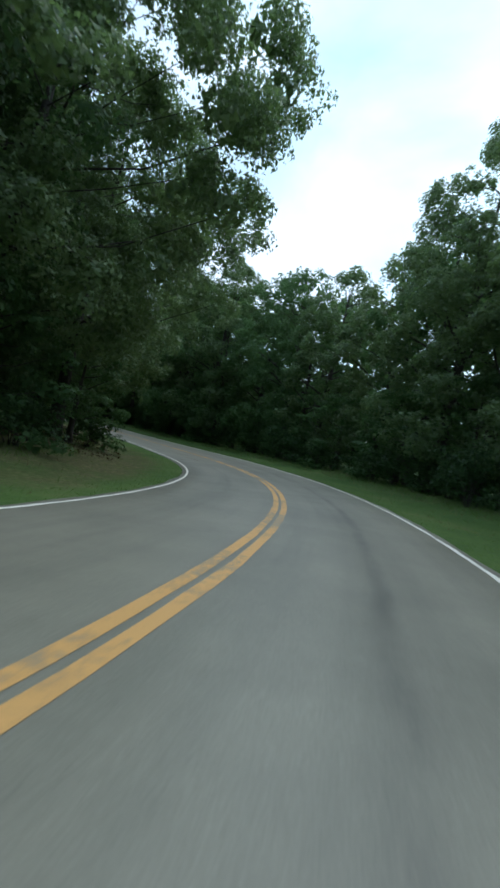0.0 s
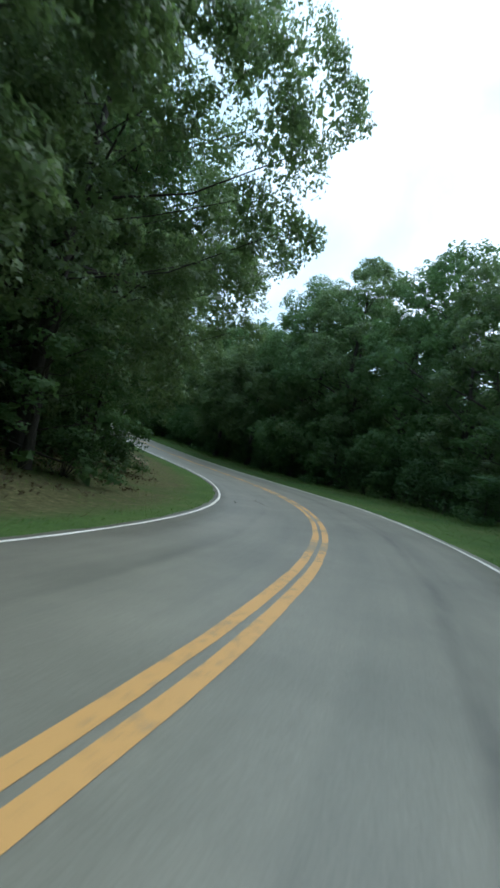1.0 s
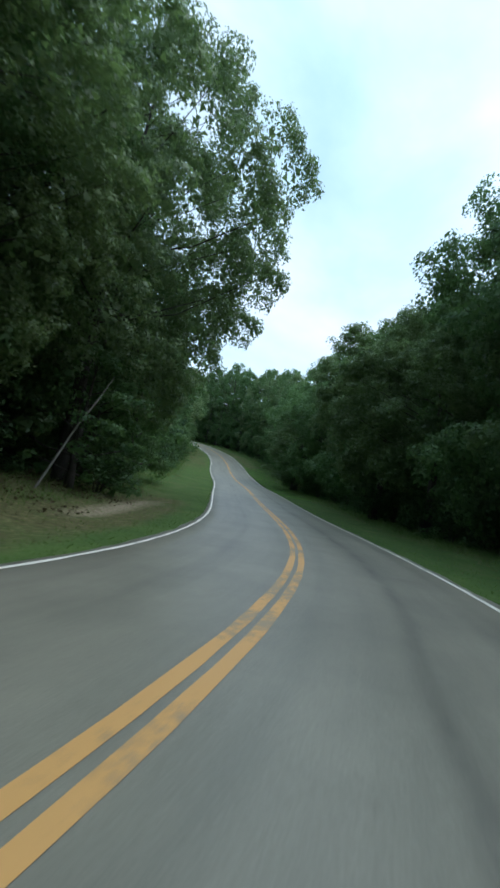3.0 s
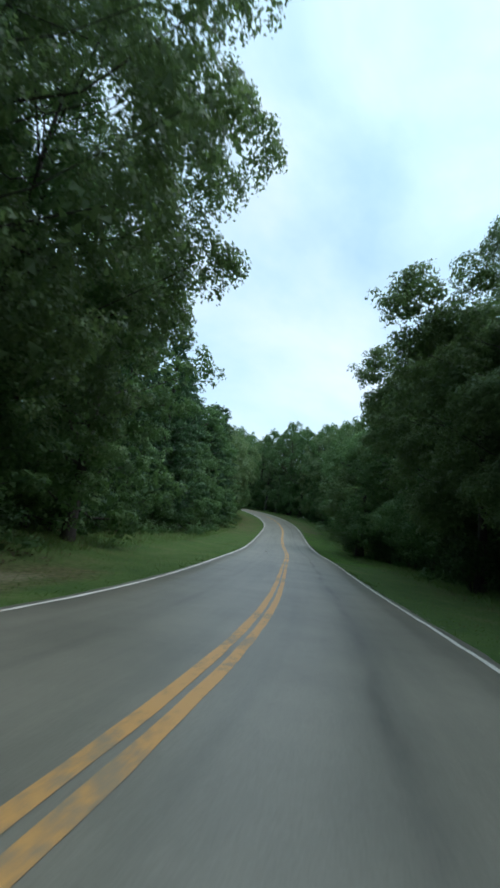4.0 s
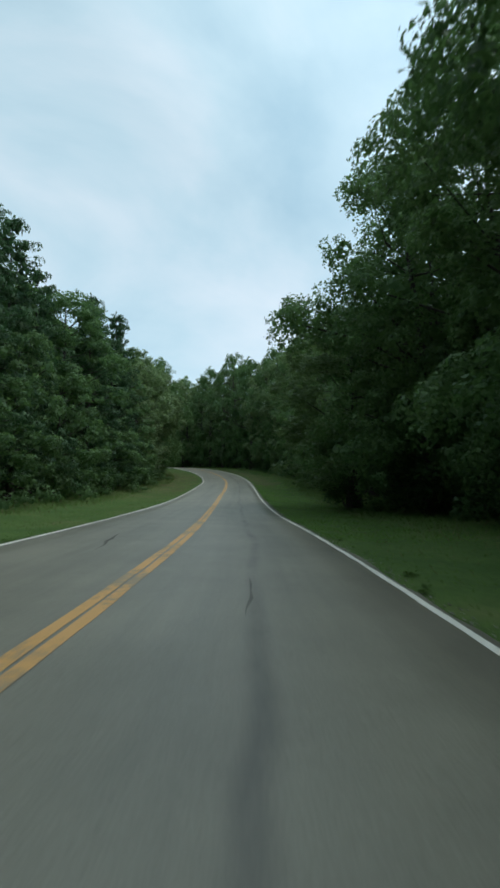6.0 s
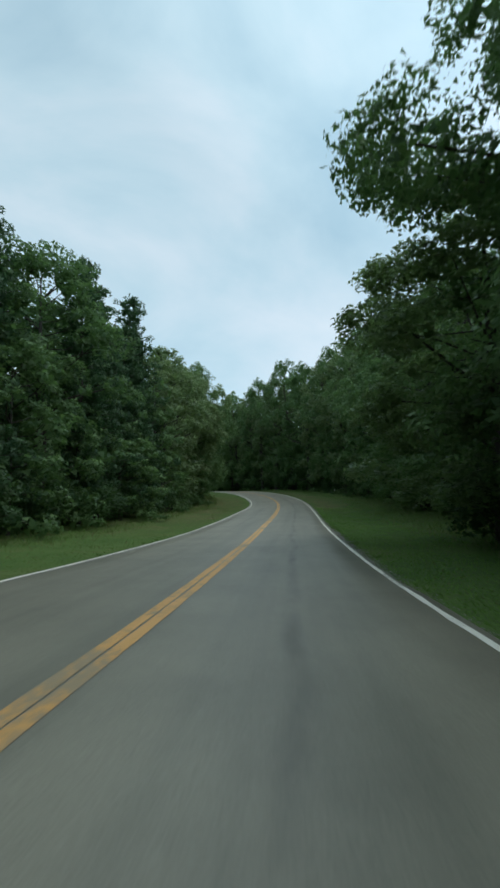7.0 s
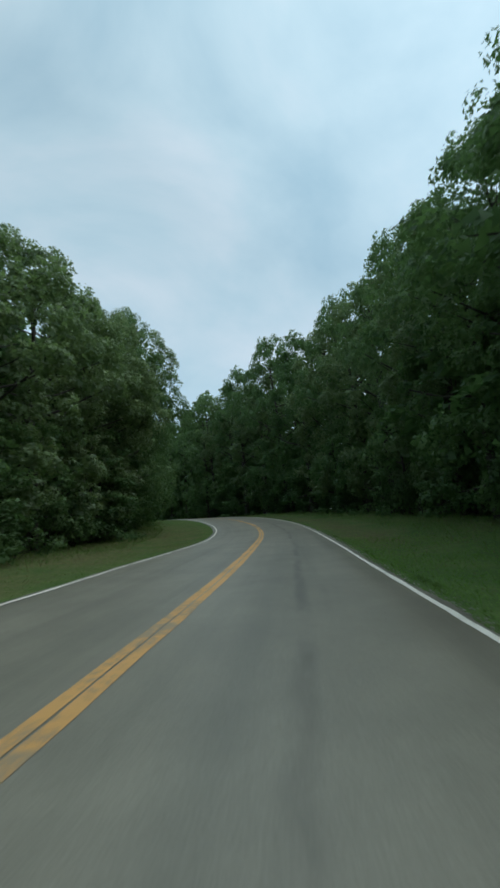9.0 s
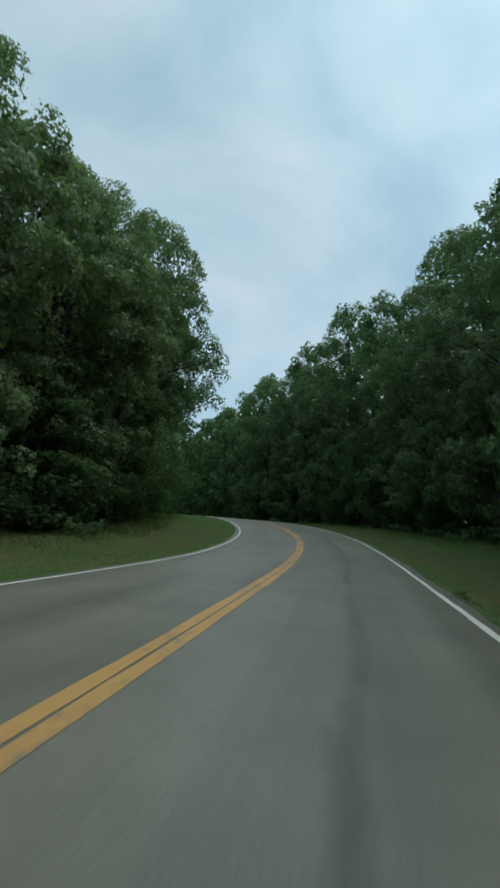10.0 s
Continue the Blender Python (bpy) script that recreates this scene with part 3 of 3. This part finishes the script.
def conifer(seed, height, radius, base, each, leaf_size, mat, label):
    rng = np.random.RandomState(seed)
    tree = new("pine_tree")
    tagged(tree, label, "tree", "roadside woods")
    verts, faces = [], []
    trunk = [np.array([0.1 * math.sin(3 * k), 0.1 * math.cos(2 * k), height * 0.98 * k]) for k in np.linspace(0, 1, 8)]
    trunk[0][2] -= 0.25
    r0 = 0.013 * height + 0.04
    tube(verts, faces, trunk, [r0 * (1.15 - 1.08 * k) for k in np.linspace(0, 1, 8)], 8)
    tufts, lobes = [], []
    tiers = 17
    for t in range(tiers):
        k = (t + rng.uniform(0, 0.5)) / tiers
        z = base + (height - base) * k
        reach = radius * (1 - k) ** 0.58 * rng.uniform(0.7, 1.15) + 0.25
        arms = 8 if k < 0.7 else 6
        for i in range(arms):
            a = 6.283 * (i + rng.uniform(-0.3, 0.3)) / arms + t * 0.7
            far = reach * rng.uniform(0.75, 1.15)
            way = np.array([math.cos(a), math.sin(a), 0.22 if k > 0.5 else 0.04])
            if math.cos(a) < -0.3 and i % 2:
                continue
            steps = max(2, int(far / 0.55))
            for j in range(steps):
                d = far * (0.35 + 0.65 * (j + 0.5) / steps)
                place = way * d + np.array([0, 0, z]) + rng.normal(0, 0.14, 3)
                tufts.append((*place, rng.uniform(0.28, 0.5) * (1.15 - 0.35 * k)))
            lobes.append((*(way * far * 0.45 + np.array([0, 0, z])), 0.4 + 0.15 * far))
            end = way * far + np.array([0, 0, z])
            tube(verts, faces, [np.array([0, 0, z - 0.1]), end * np.array([0.6, 0.6, 1]) - np.array([0, 0, 0.12]), end], [0.035 * (1.2 - k), 0.022, 0.006], 4)
    tufts += [(rng.normal(0, 0.08), rng.normal(0, 0.08), height - 0.30 * q, 0.10 + 0.05 * q) for q in range(3)]
    child("trunk", mesh_from("trunk", verts, faces, BARK, True), tree, "straight brown trunk with whorled limbs")
    leaves, normals = joined(dark_core(rng, lobes, 10, 0.42, True), tuft_leaves(rng, np.array(tufts), each, leaf_size, 0.34, 0.62, True))
    child("crown", quads_mesh("crown", leaves, mat, normals), tree)
    return tree


def shrub(seed, height, radius, leaves, leaf_size, mat, label, name="shrub", group="woodland edge undergrowth"):
    rng = np.random.RandomState(seed)
    bush = new(name)
    tagged(bush, label, "shrub" if name == "shrub" else "weed", group)
    verts, faces, lobes = [], [], []
    for i in range(11):
        a, d = rng.uniform(0, 6.283), radius * rng.uniform(0.1, 0.85)
        z = height * rng.uniform(0.2, 0.85) * (1.1 - 0.4 * d / radius)
        size = radius * rng.uniform(0.26, 0.42)
        end = np.array([d * math.cos(a), d * math.sin(a), z])
        lobes.append((*end, size))
        tube(verts, faces, [np.array([0.06 * radius * math.cos(a), 0.06 * radius * math.sin(a), -0.06 * height]), end * np.array([0.45, 0.45, 0.6]), end], [0.013 * radius, 0.008 * radius, 0.003 * radius], 4)
    child("stem", mesh_from("stem", verts, faces, BARK, True), bush, "thin brown stems")
    child("foliage", quads_mesh("foliage", lobes_to_leaves(rng, lobes, leaves, leaf_size, 0.55, 0.8), mat), bush)
    return bush


KINDS = {
    "oak": lambda: broadleaf(1, 16, 5.6, 1.6, 315, 0.62, 46, 0.185, OAK_LEAF, "tall leafy oak with a dense dark green crown", 46),
    "oak_b": lambda: broadleaf(2, 17, 5.0, 1.5, 315, 0.60, 46, 0.185, OAK_LEAF, "tall oak with dark green lobed foliage", 48),
    "spread": lambda: broadleaf(3, 17, 7.4, 4.2, 1240, 0.46, 48, 0.124, GREY_LEAF, "spreading oak with branches reaching over the road", 82, lobe_size=(0.12, 0.20), toward=2.8, away=0.55, core=18),
    "spread_full": lambda: broadleaf(3, 17, 7.4, 4.2, 1900, 0.46, 48, 0.124, GREY_LEAF, "densely leaved spreading oak with boughs over the verge", 82, lobe_size=(0.12, 0.20), toward=2.8, away=0.55, core=70),
    "hickory": lambda: broadleaf(4, 18, 4.4, 1.8, 315, 0.55, 46, 0.175, GREY_LEAF, "slender tall hickory with grey-green leaves", 52, "hickory_tree", (0.16, 0.28), 0.5),
    "oak_near": lambda: broadleaf(1, 16, 5.6, 1.6, 600, 0.55, 60, 0.132, OAK_LEAF, "tall oak at the verge with dense dark foliage", 46, core=40),
    "hickory_near": lambda: broadleaf(4, 18, 4.4, 1.8, 600, 0.48, 58, 0.128, GREY_LEAF, "hickory leaning its leafy boughs towards the road", 52, "hickory_tree", (0.16, 0.28), 0.5, core=40),
    "young": lambda: broadleaf(5, 9, 3.2, 0.4, 95, 0.50, 38, 0.185, OAK_LEAF, "young broadleaf tree leafy down to the grass", 28, "young_oak_tree", (0.2, 0.34), 0.5, core=8),
    "pine": lambda: conifer(6, 15, 3.6, 0.6, 42, 0.22, PINE_LEAF, "pointed dark green pine with layered boughs"),
    "pine_b": lambda: conifer(7, 13, 3.9, 0.4, 42, 0.22, PINE_LEAF, "broad-based dark green pine in the woodland edge"),
    "back": lambda: broadleaf(8, 17, 5.8, 1.6, 75, 1.0, 22, 0.46, OAK_LEAF, "oak standing back in the dark woods", 26, lobe_size=(0.24, 0.36), away=0.5, core=8),
    "back_b": lambda: broadleaf(9, 18, 5.2, 1.6, 75, 0.95, 22, 0.45, OAK_LEAF, "tall oak deep in the shaded woods", 26, lobe_size=(0.24, 0.36), away=0.5, core=8),
    "shrub": lambda: shrub(10, 2.6, 1.7, 1300, 0.175, SHRUB_LEAF, "leafy green shrub at the woodland edge"),
    "shrub_b": lambda: shrub(11, 3.8, 2.1, 1350, 0.195, SHRUB_LEAF, "tall tangled bush under the roadside trees"),
    "weed": lambda: shrub(12, 0.34, 0.26, 150, 0.075, GRASS_BLADE, "low clump of weeds growing over the asphalt edge", "weed_clump", "verge weeds"),
}
made_kinds = {}
tree_rng = random.Random(5)


def plant(kind, s, o, height=1.0, wide=1.0, turn=None):
    """A tree of a kind at s along and o beside the road, scaled in height and width and turned from facing the road."""
    x, y, _ = on_road(s, o)
    z = ground_at(x, y)
    # the fuller side of the crown grows towards the light over the road
    turn = heading(s) + (math.pi if o > 0 else 0.0) + (tree_rng.uniform(-0.7, 0.7) if turn is None else turn)
    m = Matrix.LocRotScale((x, y, z), Euler((0, 0, turn)), (wide, wide, height))
    if kind not in made_kinds:
        made_kinds[kind] = KINDS[kind]()
        made_kinds[kind].matrix_basis = m
        return made_kinds[kind]
    first = made_kinds[kind]
    keep = first.scale.copy()
    first.scale = (1, 1, 1)
    tree = copy_thing(first, m)
    first.scale = keep
    return tree


# trees that shape the view, one by one: kind, along, beside, height and width against the kind's own
for kind, s, o, height, wide in (
    ("spread_full", 17, -10.7, 1.08, 1.04), ("spread", 29, -9.9, 1.08, 1.0), ("spread", 39.5, -10.6, 0.98, 0.99), ("spread", 51, -13.0, 1.02, 0.9),
    ("spread", 60.5, -9.8, 1.24, 0.98), ("spread", 66, -10.7, 1.16, 1.0), ("oak", 72.5, -9.4, 0.88, 0.80),
    ("oak_near", 34, -14.2, 1.2, 1.1), ("oak_near", 45, -14.0, 1.22, 1.1), ("oak_near", 56.5, -14.5, 1.35, 1.1), ("oak_near", 66, -14.2, 1.3, 1.1),
    ("hickory_near", 27, 11.8, 1.22, 1.1), ("oak_near", 45.5, 15.0, 0.95, 1.0), ("oak_near", 52, 15.5, 0.95, 1.0), ("hickory_near", 57, 12.4, 1.22, 1.3), ("oak_near", 63, 12.0, 1.3, 1.1), ("spread_full", 70.5, 10.8, 0.85, 0.90), ("spread_full", 77, 9.5, 0.80, 0.76), ("hickory_near", 81.5, 12.2, 0.86, 1.0),
    ("oak_near", 86, 11.9, 1.1, 1.04), ("oak_near", 94, 12.4, 1.2, 1.06), ("oak_near", 101.5, 10.9, 1.12, 1.12), ("hickory_near", 107.8, 8.5, 0.68, 1.1),
    ("pine", 131, -12.0, 1.28, 1.1), ("spread", 153, -12.6, 1.02, 0.80), ("oak_near", 160, -10.6, 1.16, 0.86), ("oak_b", 166, -10.8, 1.05, 0.98),
    ("shrub", 172.5, 13.0, 0.8, 1.0), ("shrub_b", 157, 15.2, 0.8, 1.0), ("shrub", 168, 11.6, 0.7, 0.9),
):
    plant(kind, s, o, height, wide, 0.0 if kind.startswith("spread") else 0.6 * math.sin(7.3 * s))
    if o < -13.5:
        continue
    if o > 0:
        plant("shrub_b", s - 1.2, o - 0.6, 0.8, 1.0)
    elif s < 72:
        plant("young", s - 1.6, o + 0.9, 0.66, 0.85)
        plant("shrub_b", s - 0.6, o + 1.7, 0.62, 0.9)

# the woods' edge: where the trunks stand beside the road, how tall the trees are, and which kinds grow there
LEFT_EDGE = ([-20, 50, 72, 100, 140, 150, 170, 215, 290], [-13.0, -14.0, -13.5, -12.0, -12.2, -12.5, -12.0, -12.0, -12.0], [18.5, 18, 16.6, 17.6, 17.2, 16.8, 17, 18.6, 17])
RIGHT_EDGE = ([-20, 50, 56, 78, 88, 106, 112, 118, 124, 133, 165, 215, 290], [12.5, 13.5, 13.5, 13.0, 13.0, 12.8, 14.4, 13.2, 12.5, 12.5, 12.5, 12.0, 12.0], [18, 19.5, 19.5, 18.5, 18, 17, 15.4, 15, 14.4, 17.6, 24.4, 23, 19])
OWN = {"oak": 16, "oak_b": 17, "hickory": 18, "pine": 15, "pine_b": 13, "young": 9, "back": 17, "back_b": 18}
for edge, sign in ((LEFT_EDGE, -1), (RIGHT_EDGE, 1)):
    s = -16.0
    while s < 285:
        trunk, tall = np.interp(s, edge[0], edge[1]), np.interp(s, edge[0], edge[2])
        pines = sign < 0 and 76 < s < 138
        kinds = ["pine", "pine_b", "pine", "oak_b"] if pines else ["oak", "oak_b", "hickory", "oak"]
        if s < 60:
            kinds = ["hickory", "oak_b", "hickory", "oak"]
        kind = tree_rng.choice(kinds if 8 < s < 205 else ["back", "back_b"])
        high = tall * tree_rng.uniform(0.91, 1.07)
        plant(kind, s + tree_rng.uniform(-0.8, 0.8), trunk + sign * tree_rng.uniform(-0.7, 1.2), high / OWN[kind], tree_rng.uniform(0.9, 1.12))
        s += 4.4 if pines else 5.2
    # smaller trees in front of and between them
    s = 10.0
    while s < 214:
        trunk = np.interp(s, edge[0], edge[1])
        if sign < 0 or not 112 < s < 150:
            plant("young", s + tree_rng.uniform(-1.5, 1.5), trunk + sign * tree_rng.uniform(-1.6, 0.6), tree_rng.uniform(0.6, 1.1), tree_rng.uniform(0.8, 1.15))
        s += 5.4
    # two rows behind
    for back, gap, more in ((6.5, 6.0, 1.0), (13.5, 9.5, 2.0)):
        s = -16.0
        while s < 285:
            trunk, tall = np.interp(s, edge[0], edge[1]), np.interp(s, edge[0], edge[2])
            kind = tree_rng.choice(["back", "back_b"])
            plant(kind, s + tree_rng.uniform(-1.5, 1.5), trunk + sign * (back + tree_rng.uniform(-1.5, 1.5)), (tall + more) * tree_rng.uniform(0.88, 1.05) / OWN[kind], tree_rng.uniform(0.9, 1.2))
            s += gap
    # the woods are denser where the road bends away
    s = 106.0
    while sign > 0 and s < 235:
        plant(tree_rng.choice(["back", "back_b"]), s, 16.5 + tree_rng.uniform(0, 6), tree_rng.uniform(0.6, 1.1), 1.2)
        s += 3.6
    # undergrowth
    s = 6.0
    while s < 235:
        trunk = np.interp(s, edge[0], edge[1])
        plant(tree_rng.choice(["shrub", "shrub_b"]), s, trunk + sign * (tree_rng.uniform(-2.3, 1.2) + ((1.2 if s > 95 else -1.4 if s < 66 else 0) if sign > 0 else 0)), tree_rng.uniform(0.6, 1.25), tree_rng.uniform(0.85, 1.3))
        s += (5.5 if s < 150 else 3.0) if sign > 0 and s > 110 else 1.9


# far woods: what stands behind the rows, too many leaves to count
def far_woods():
    rng = np.random.RandomState(77)
    n = 55000
    s = rng.uniform(-40, 300, n)
    side = rng.choice([-1, 1], n)
    o = side * rng.uniform(28, 46, n)
    p = np.stack([np.interp(s, RUN, X_RUN) + o * np.cos(np.interp(s, RUN, HEAD_RUN)), np.interp(s, RUN, Y_RUN) + o * np.sin(np.interp(s, RUN, HEAD_RUN))], 1)
    _, off, _ = road_place(p[:, 0], p[:, 1])
    keep = np.abs(off) > 27
    p = p[keep]
    tops = 12 + 3.5 * fbm(p[:, 0], p[:, 1], 17.0, 9)
    z = ground_level(p[:, 0], p[:, 1]) + tops * rng.uniform(0, 1, len(p)) ** 0.8
    L = rng.uniform(1.1, 2.2, len(p))
    nrm = unit(rng.normal(size=(len(p), 3)) + np.array([0, 0, 0.5]))
    return leaf_quads(rng, np.column_stack([p, z]), nrm, L, L * 0.75, True)


tagged(new("far_woods", quads_mesh("far_woods", far_woods(), OAK_LEAF)), "dense dark woodland filling the distance", "woods", kind="stuff")


# weeds that grow over the slab's edge
weed_rng = random.Random(8)
for side, count in ((-1, 14), (1, 62)):
    for _ in range(count):
        size = weed_rng.uniform(0.13, 0.32)
        plant("weed", weed_rng.choice([weed_rng.uniform(72, 90), weed_rng.uniform(104, 124), weed_rng.uniform(66, 150)]), side * weed_rng.uniform(3.5, 3.8), size, size * 1.5, weed_rng.uniform(0, 6))


# ---- grass ----
def grass(side, seed, count, inner, outer, tall, s0=-10, s1=205):
    rng = np.random.RandomState(seed)
    s = rng.uniform(s0, s1, count)
    o = side * (inner + (outer - inner) * rng.uniform(0, 1, count) ** 1.4)
    h = np.interp(s, RUN, HEAD_RUN)
    x, y = np.interp(s, RUN, X_RUN) + o * np.cos(h), np.interp(s, RUN, Y_RUN) + o * np.sin(h)
    thick = fbm(x, y, 5.0, seed + 1)
    z = verge_level(x, y, s, o)
    # sparse on the worn bank at the first bend
    trodden = np.interp(s, [6, 14, 42, 52], [0, 1, 1, 0]) * np.interp(-o, [4.2, 5.4], [0, 1])
    ok = rng.uniform(-1.3, 1, count) < thick + 0.5 - 1.1 * trodden
    x, y, z, o = x[ok], y[ok], z[ok], o[ok]
    n = len(x)
    H = tall * rng.uniform(0.5, 1.3, n) * (0.75 + 0.4 * np.clip(np.abs(o) - 4.5, 0, 4) / 4)
    a = rng.uniform(0, 6.283, n)
    w = rng.uniform(0.006, 0.015, n)
    lean = rng.normal(0, 0.8, (n, 2)) * H[:, None]
    root = np.column_stack([x, y, z - 0.02])
    across = np.column_stack([np.cos(a) * w, np.sin(a) * w, np.zeros(n)])
    tip = root + np.column_stack([lean, H])
    return np.stack([root - across, root + across, tip], 1)


for side, seed in ((-1, 51), (1, 52)):
    tagged(new("verge_grass", quads_mesh("verge_grass", grass(side, seed, 85000, 3.32, 12.4, 0.085), GRASS_BLADE)), "rough green roadside grass", "grass", kind="stuff")
    tagged(new("dry_grass", quads_mesh("dry_grass", grass(side, seed + 4, 9000, 4.2, 12.0, 0.12), DRY_BLADE)), "scattered straw-coloured dry grass", "grass", kind="stuff")

# extra blades in the brighter green, right verge from 90 to 142 m
tagged(new("lush_grass", quads_mesh("lush_grass", grass(1, 57, 32000, 3.6, 7.4, 0.10, 90, 142), BRIGHT_BLADE)), "bright green grass beside the asphalt", "grass", kind="stuff")


for side, seed in ((-1, 61), (1, 62)):
    tagged(new("tall_grass", quads_mesh("tall_grass", grass(side, seed, 30000, 7.6, 12.8, 0.26), GRASS_BLADE)), "tall unmown grass and weeds along the woods", "grass", kind="stuff")
    tagged(new("tall_dry_grass", quads_mesh("tall_dry_grass", grass(side, seed + 4, 7000, 6.8, 12.6, 0.26), DRY_BLADE)), "straw-coloured seed stalks along the woods", "grass", kind="stuff")


def gravel():
    """Crumbled asphalt and pebbles along the slab's right edge."""
    rng = np.random.RandomState(31)
    n = 5200
    s = rng.choice([0, 1], n, p=[0.35, 0.65])
    s = np.where(s, rng.normal(113, 5.5, n), rng.uniform(62, 150, n))
    o = 3.40 + np.abs(rng.normal(0, 0.13, n))
    h = np.interp(s, RUN, HEAD_RUN)
    x, y = np.interp(s, RUN, X_RUN) + o * np.cos(h), np.interp(s, RUN, Y_RUN) + o * np.sin(h)
    mid_ = np.column_stack([x, y, verge_level(x, y, s, o) + 0.012])
    r = rng.uniform(0.006, 0.020, (n, 1, 1))
    axes = np.array([[1, 0, 0], [0, 1, 0], [-1, 0, 0], [0, -1, 0], [0, 0, 0.8], [0, 0, -0.8]])
    pts = mid_[:, None] + axes * r * rng.uniform(0.6, 1.3, (n, 6, 1))
    tri = np.array([(0, 1, 4), (1, 2, 4), (2, 3, 4), (3, 0, 4), (1, 0, 5), (2, 1, 5), (3, 2, 5), (0, 3, 5)])
    return pts.reshape(-1, 3), (tri[None] + 6 * np.arange(n)[:, None, None]).reshape(-1, 3)


PEBBLE = plain_noise("pebbles", [(0.35, (0.20, 0.19, 0.165)), (0.65, (0.38, 0.36, 0.31))], 9.0)
tagged(new("gravel", mesh_from("gravel", *gravel(), PEBBLE)), "pale pebbles and crumbled asphalt along the road's edge", "gravel", kind="stuff")


def fallen_leaves():
    """Brown leaves lying on the bank under the oaks."""
    rng = np.random.RandomState(91)
    n = 9000
    s, o = rng.uniform(18, 66, n), -rng.uniform(6.2, 12.4, n)
    h = np.interp(s, RUN, HEAD_RUN)
    x, y = np.interp(s, RUN, X_RUN) + o * np.cos(h), np.interp(s, RUN, Y_RUN) + o * np.sin(h)
    keep = fbm(x, y, 6.0, 8) + 0.25 * (np.abs(o) - 8.5) + rng.uniform(-0.5, 0.5, n) > -0.1
    x, y, s, o = x[keep], y[keep], s[keep], o[keep]
    z = verge_level(x, y, s, o) + rng.uniform(0.02, 0.09, len(x))
    L = rng.uniform(0.07, 0.17, len(x))
    nrm = unit(np.array([0, 0, 1.0]) + rng.normal(size=(len(x), 3)) * 0.4)
    return leaf_quads(rng, np.column_stack([x, y, z]), nrm, L, L * 0.6)


tagged(new("leaf_litter", quads_mesh("leaf_litter", fallen_leaves(), LITTER)), "brown fallen leaves strewn over the grass bank", "leaf litter", kind="stuff")


def bare_pole():
    """A bare dead sapling that leans out of the woods."""
    foot, top = on_road(55.5, -9.0), on_road(57.8, -7.6)
    foot[2] = ground_at(foot[0], foot[1]) - 0.15
    top[2] = foot[2] + 4.7
    verts, faces = [], []
    mid_ = (foot + top) / 2 + np.array([0.12, -0.05, 0.1])
    tube(verts, faces, [foot, (foot + mid_) / 2, mid_, (mid_ + top) / 2 + 0.04, top], [0.05, 0.045, 0.038, 0.03, 0.012], 7)
    tube(verts, faces, [mid_, mid_ + np.array([0.3, 0.2, 0.5]), mid_ + np.array([0.5, 0.25, 0.9])], [0.018, 0.012, 0.004], 5)
    ob = new("dead_sapling", mesh_from("dead_sapling", verts - foot, faces, PALE_BARK, True))
    ob.location = foot
    tagged(ob, "pale bare dead sapling leaning out of the woods", "tree")


PALE_BARK = plain_noise("pale_bark", [(0.35, (0.17, 0.16, 0.135)), (0.65, (0.29, 0.275, 0.24))], 3.0)
bare_pole()
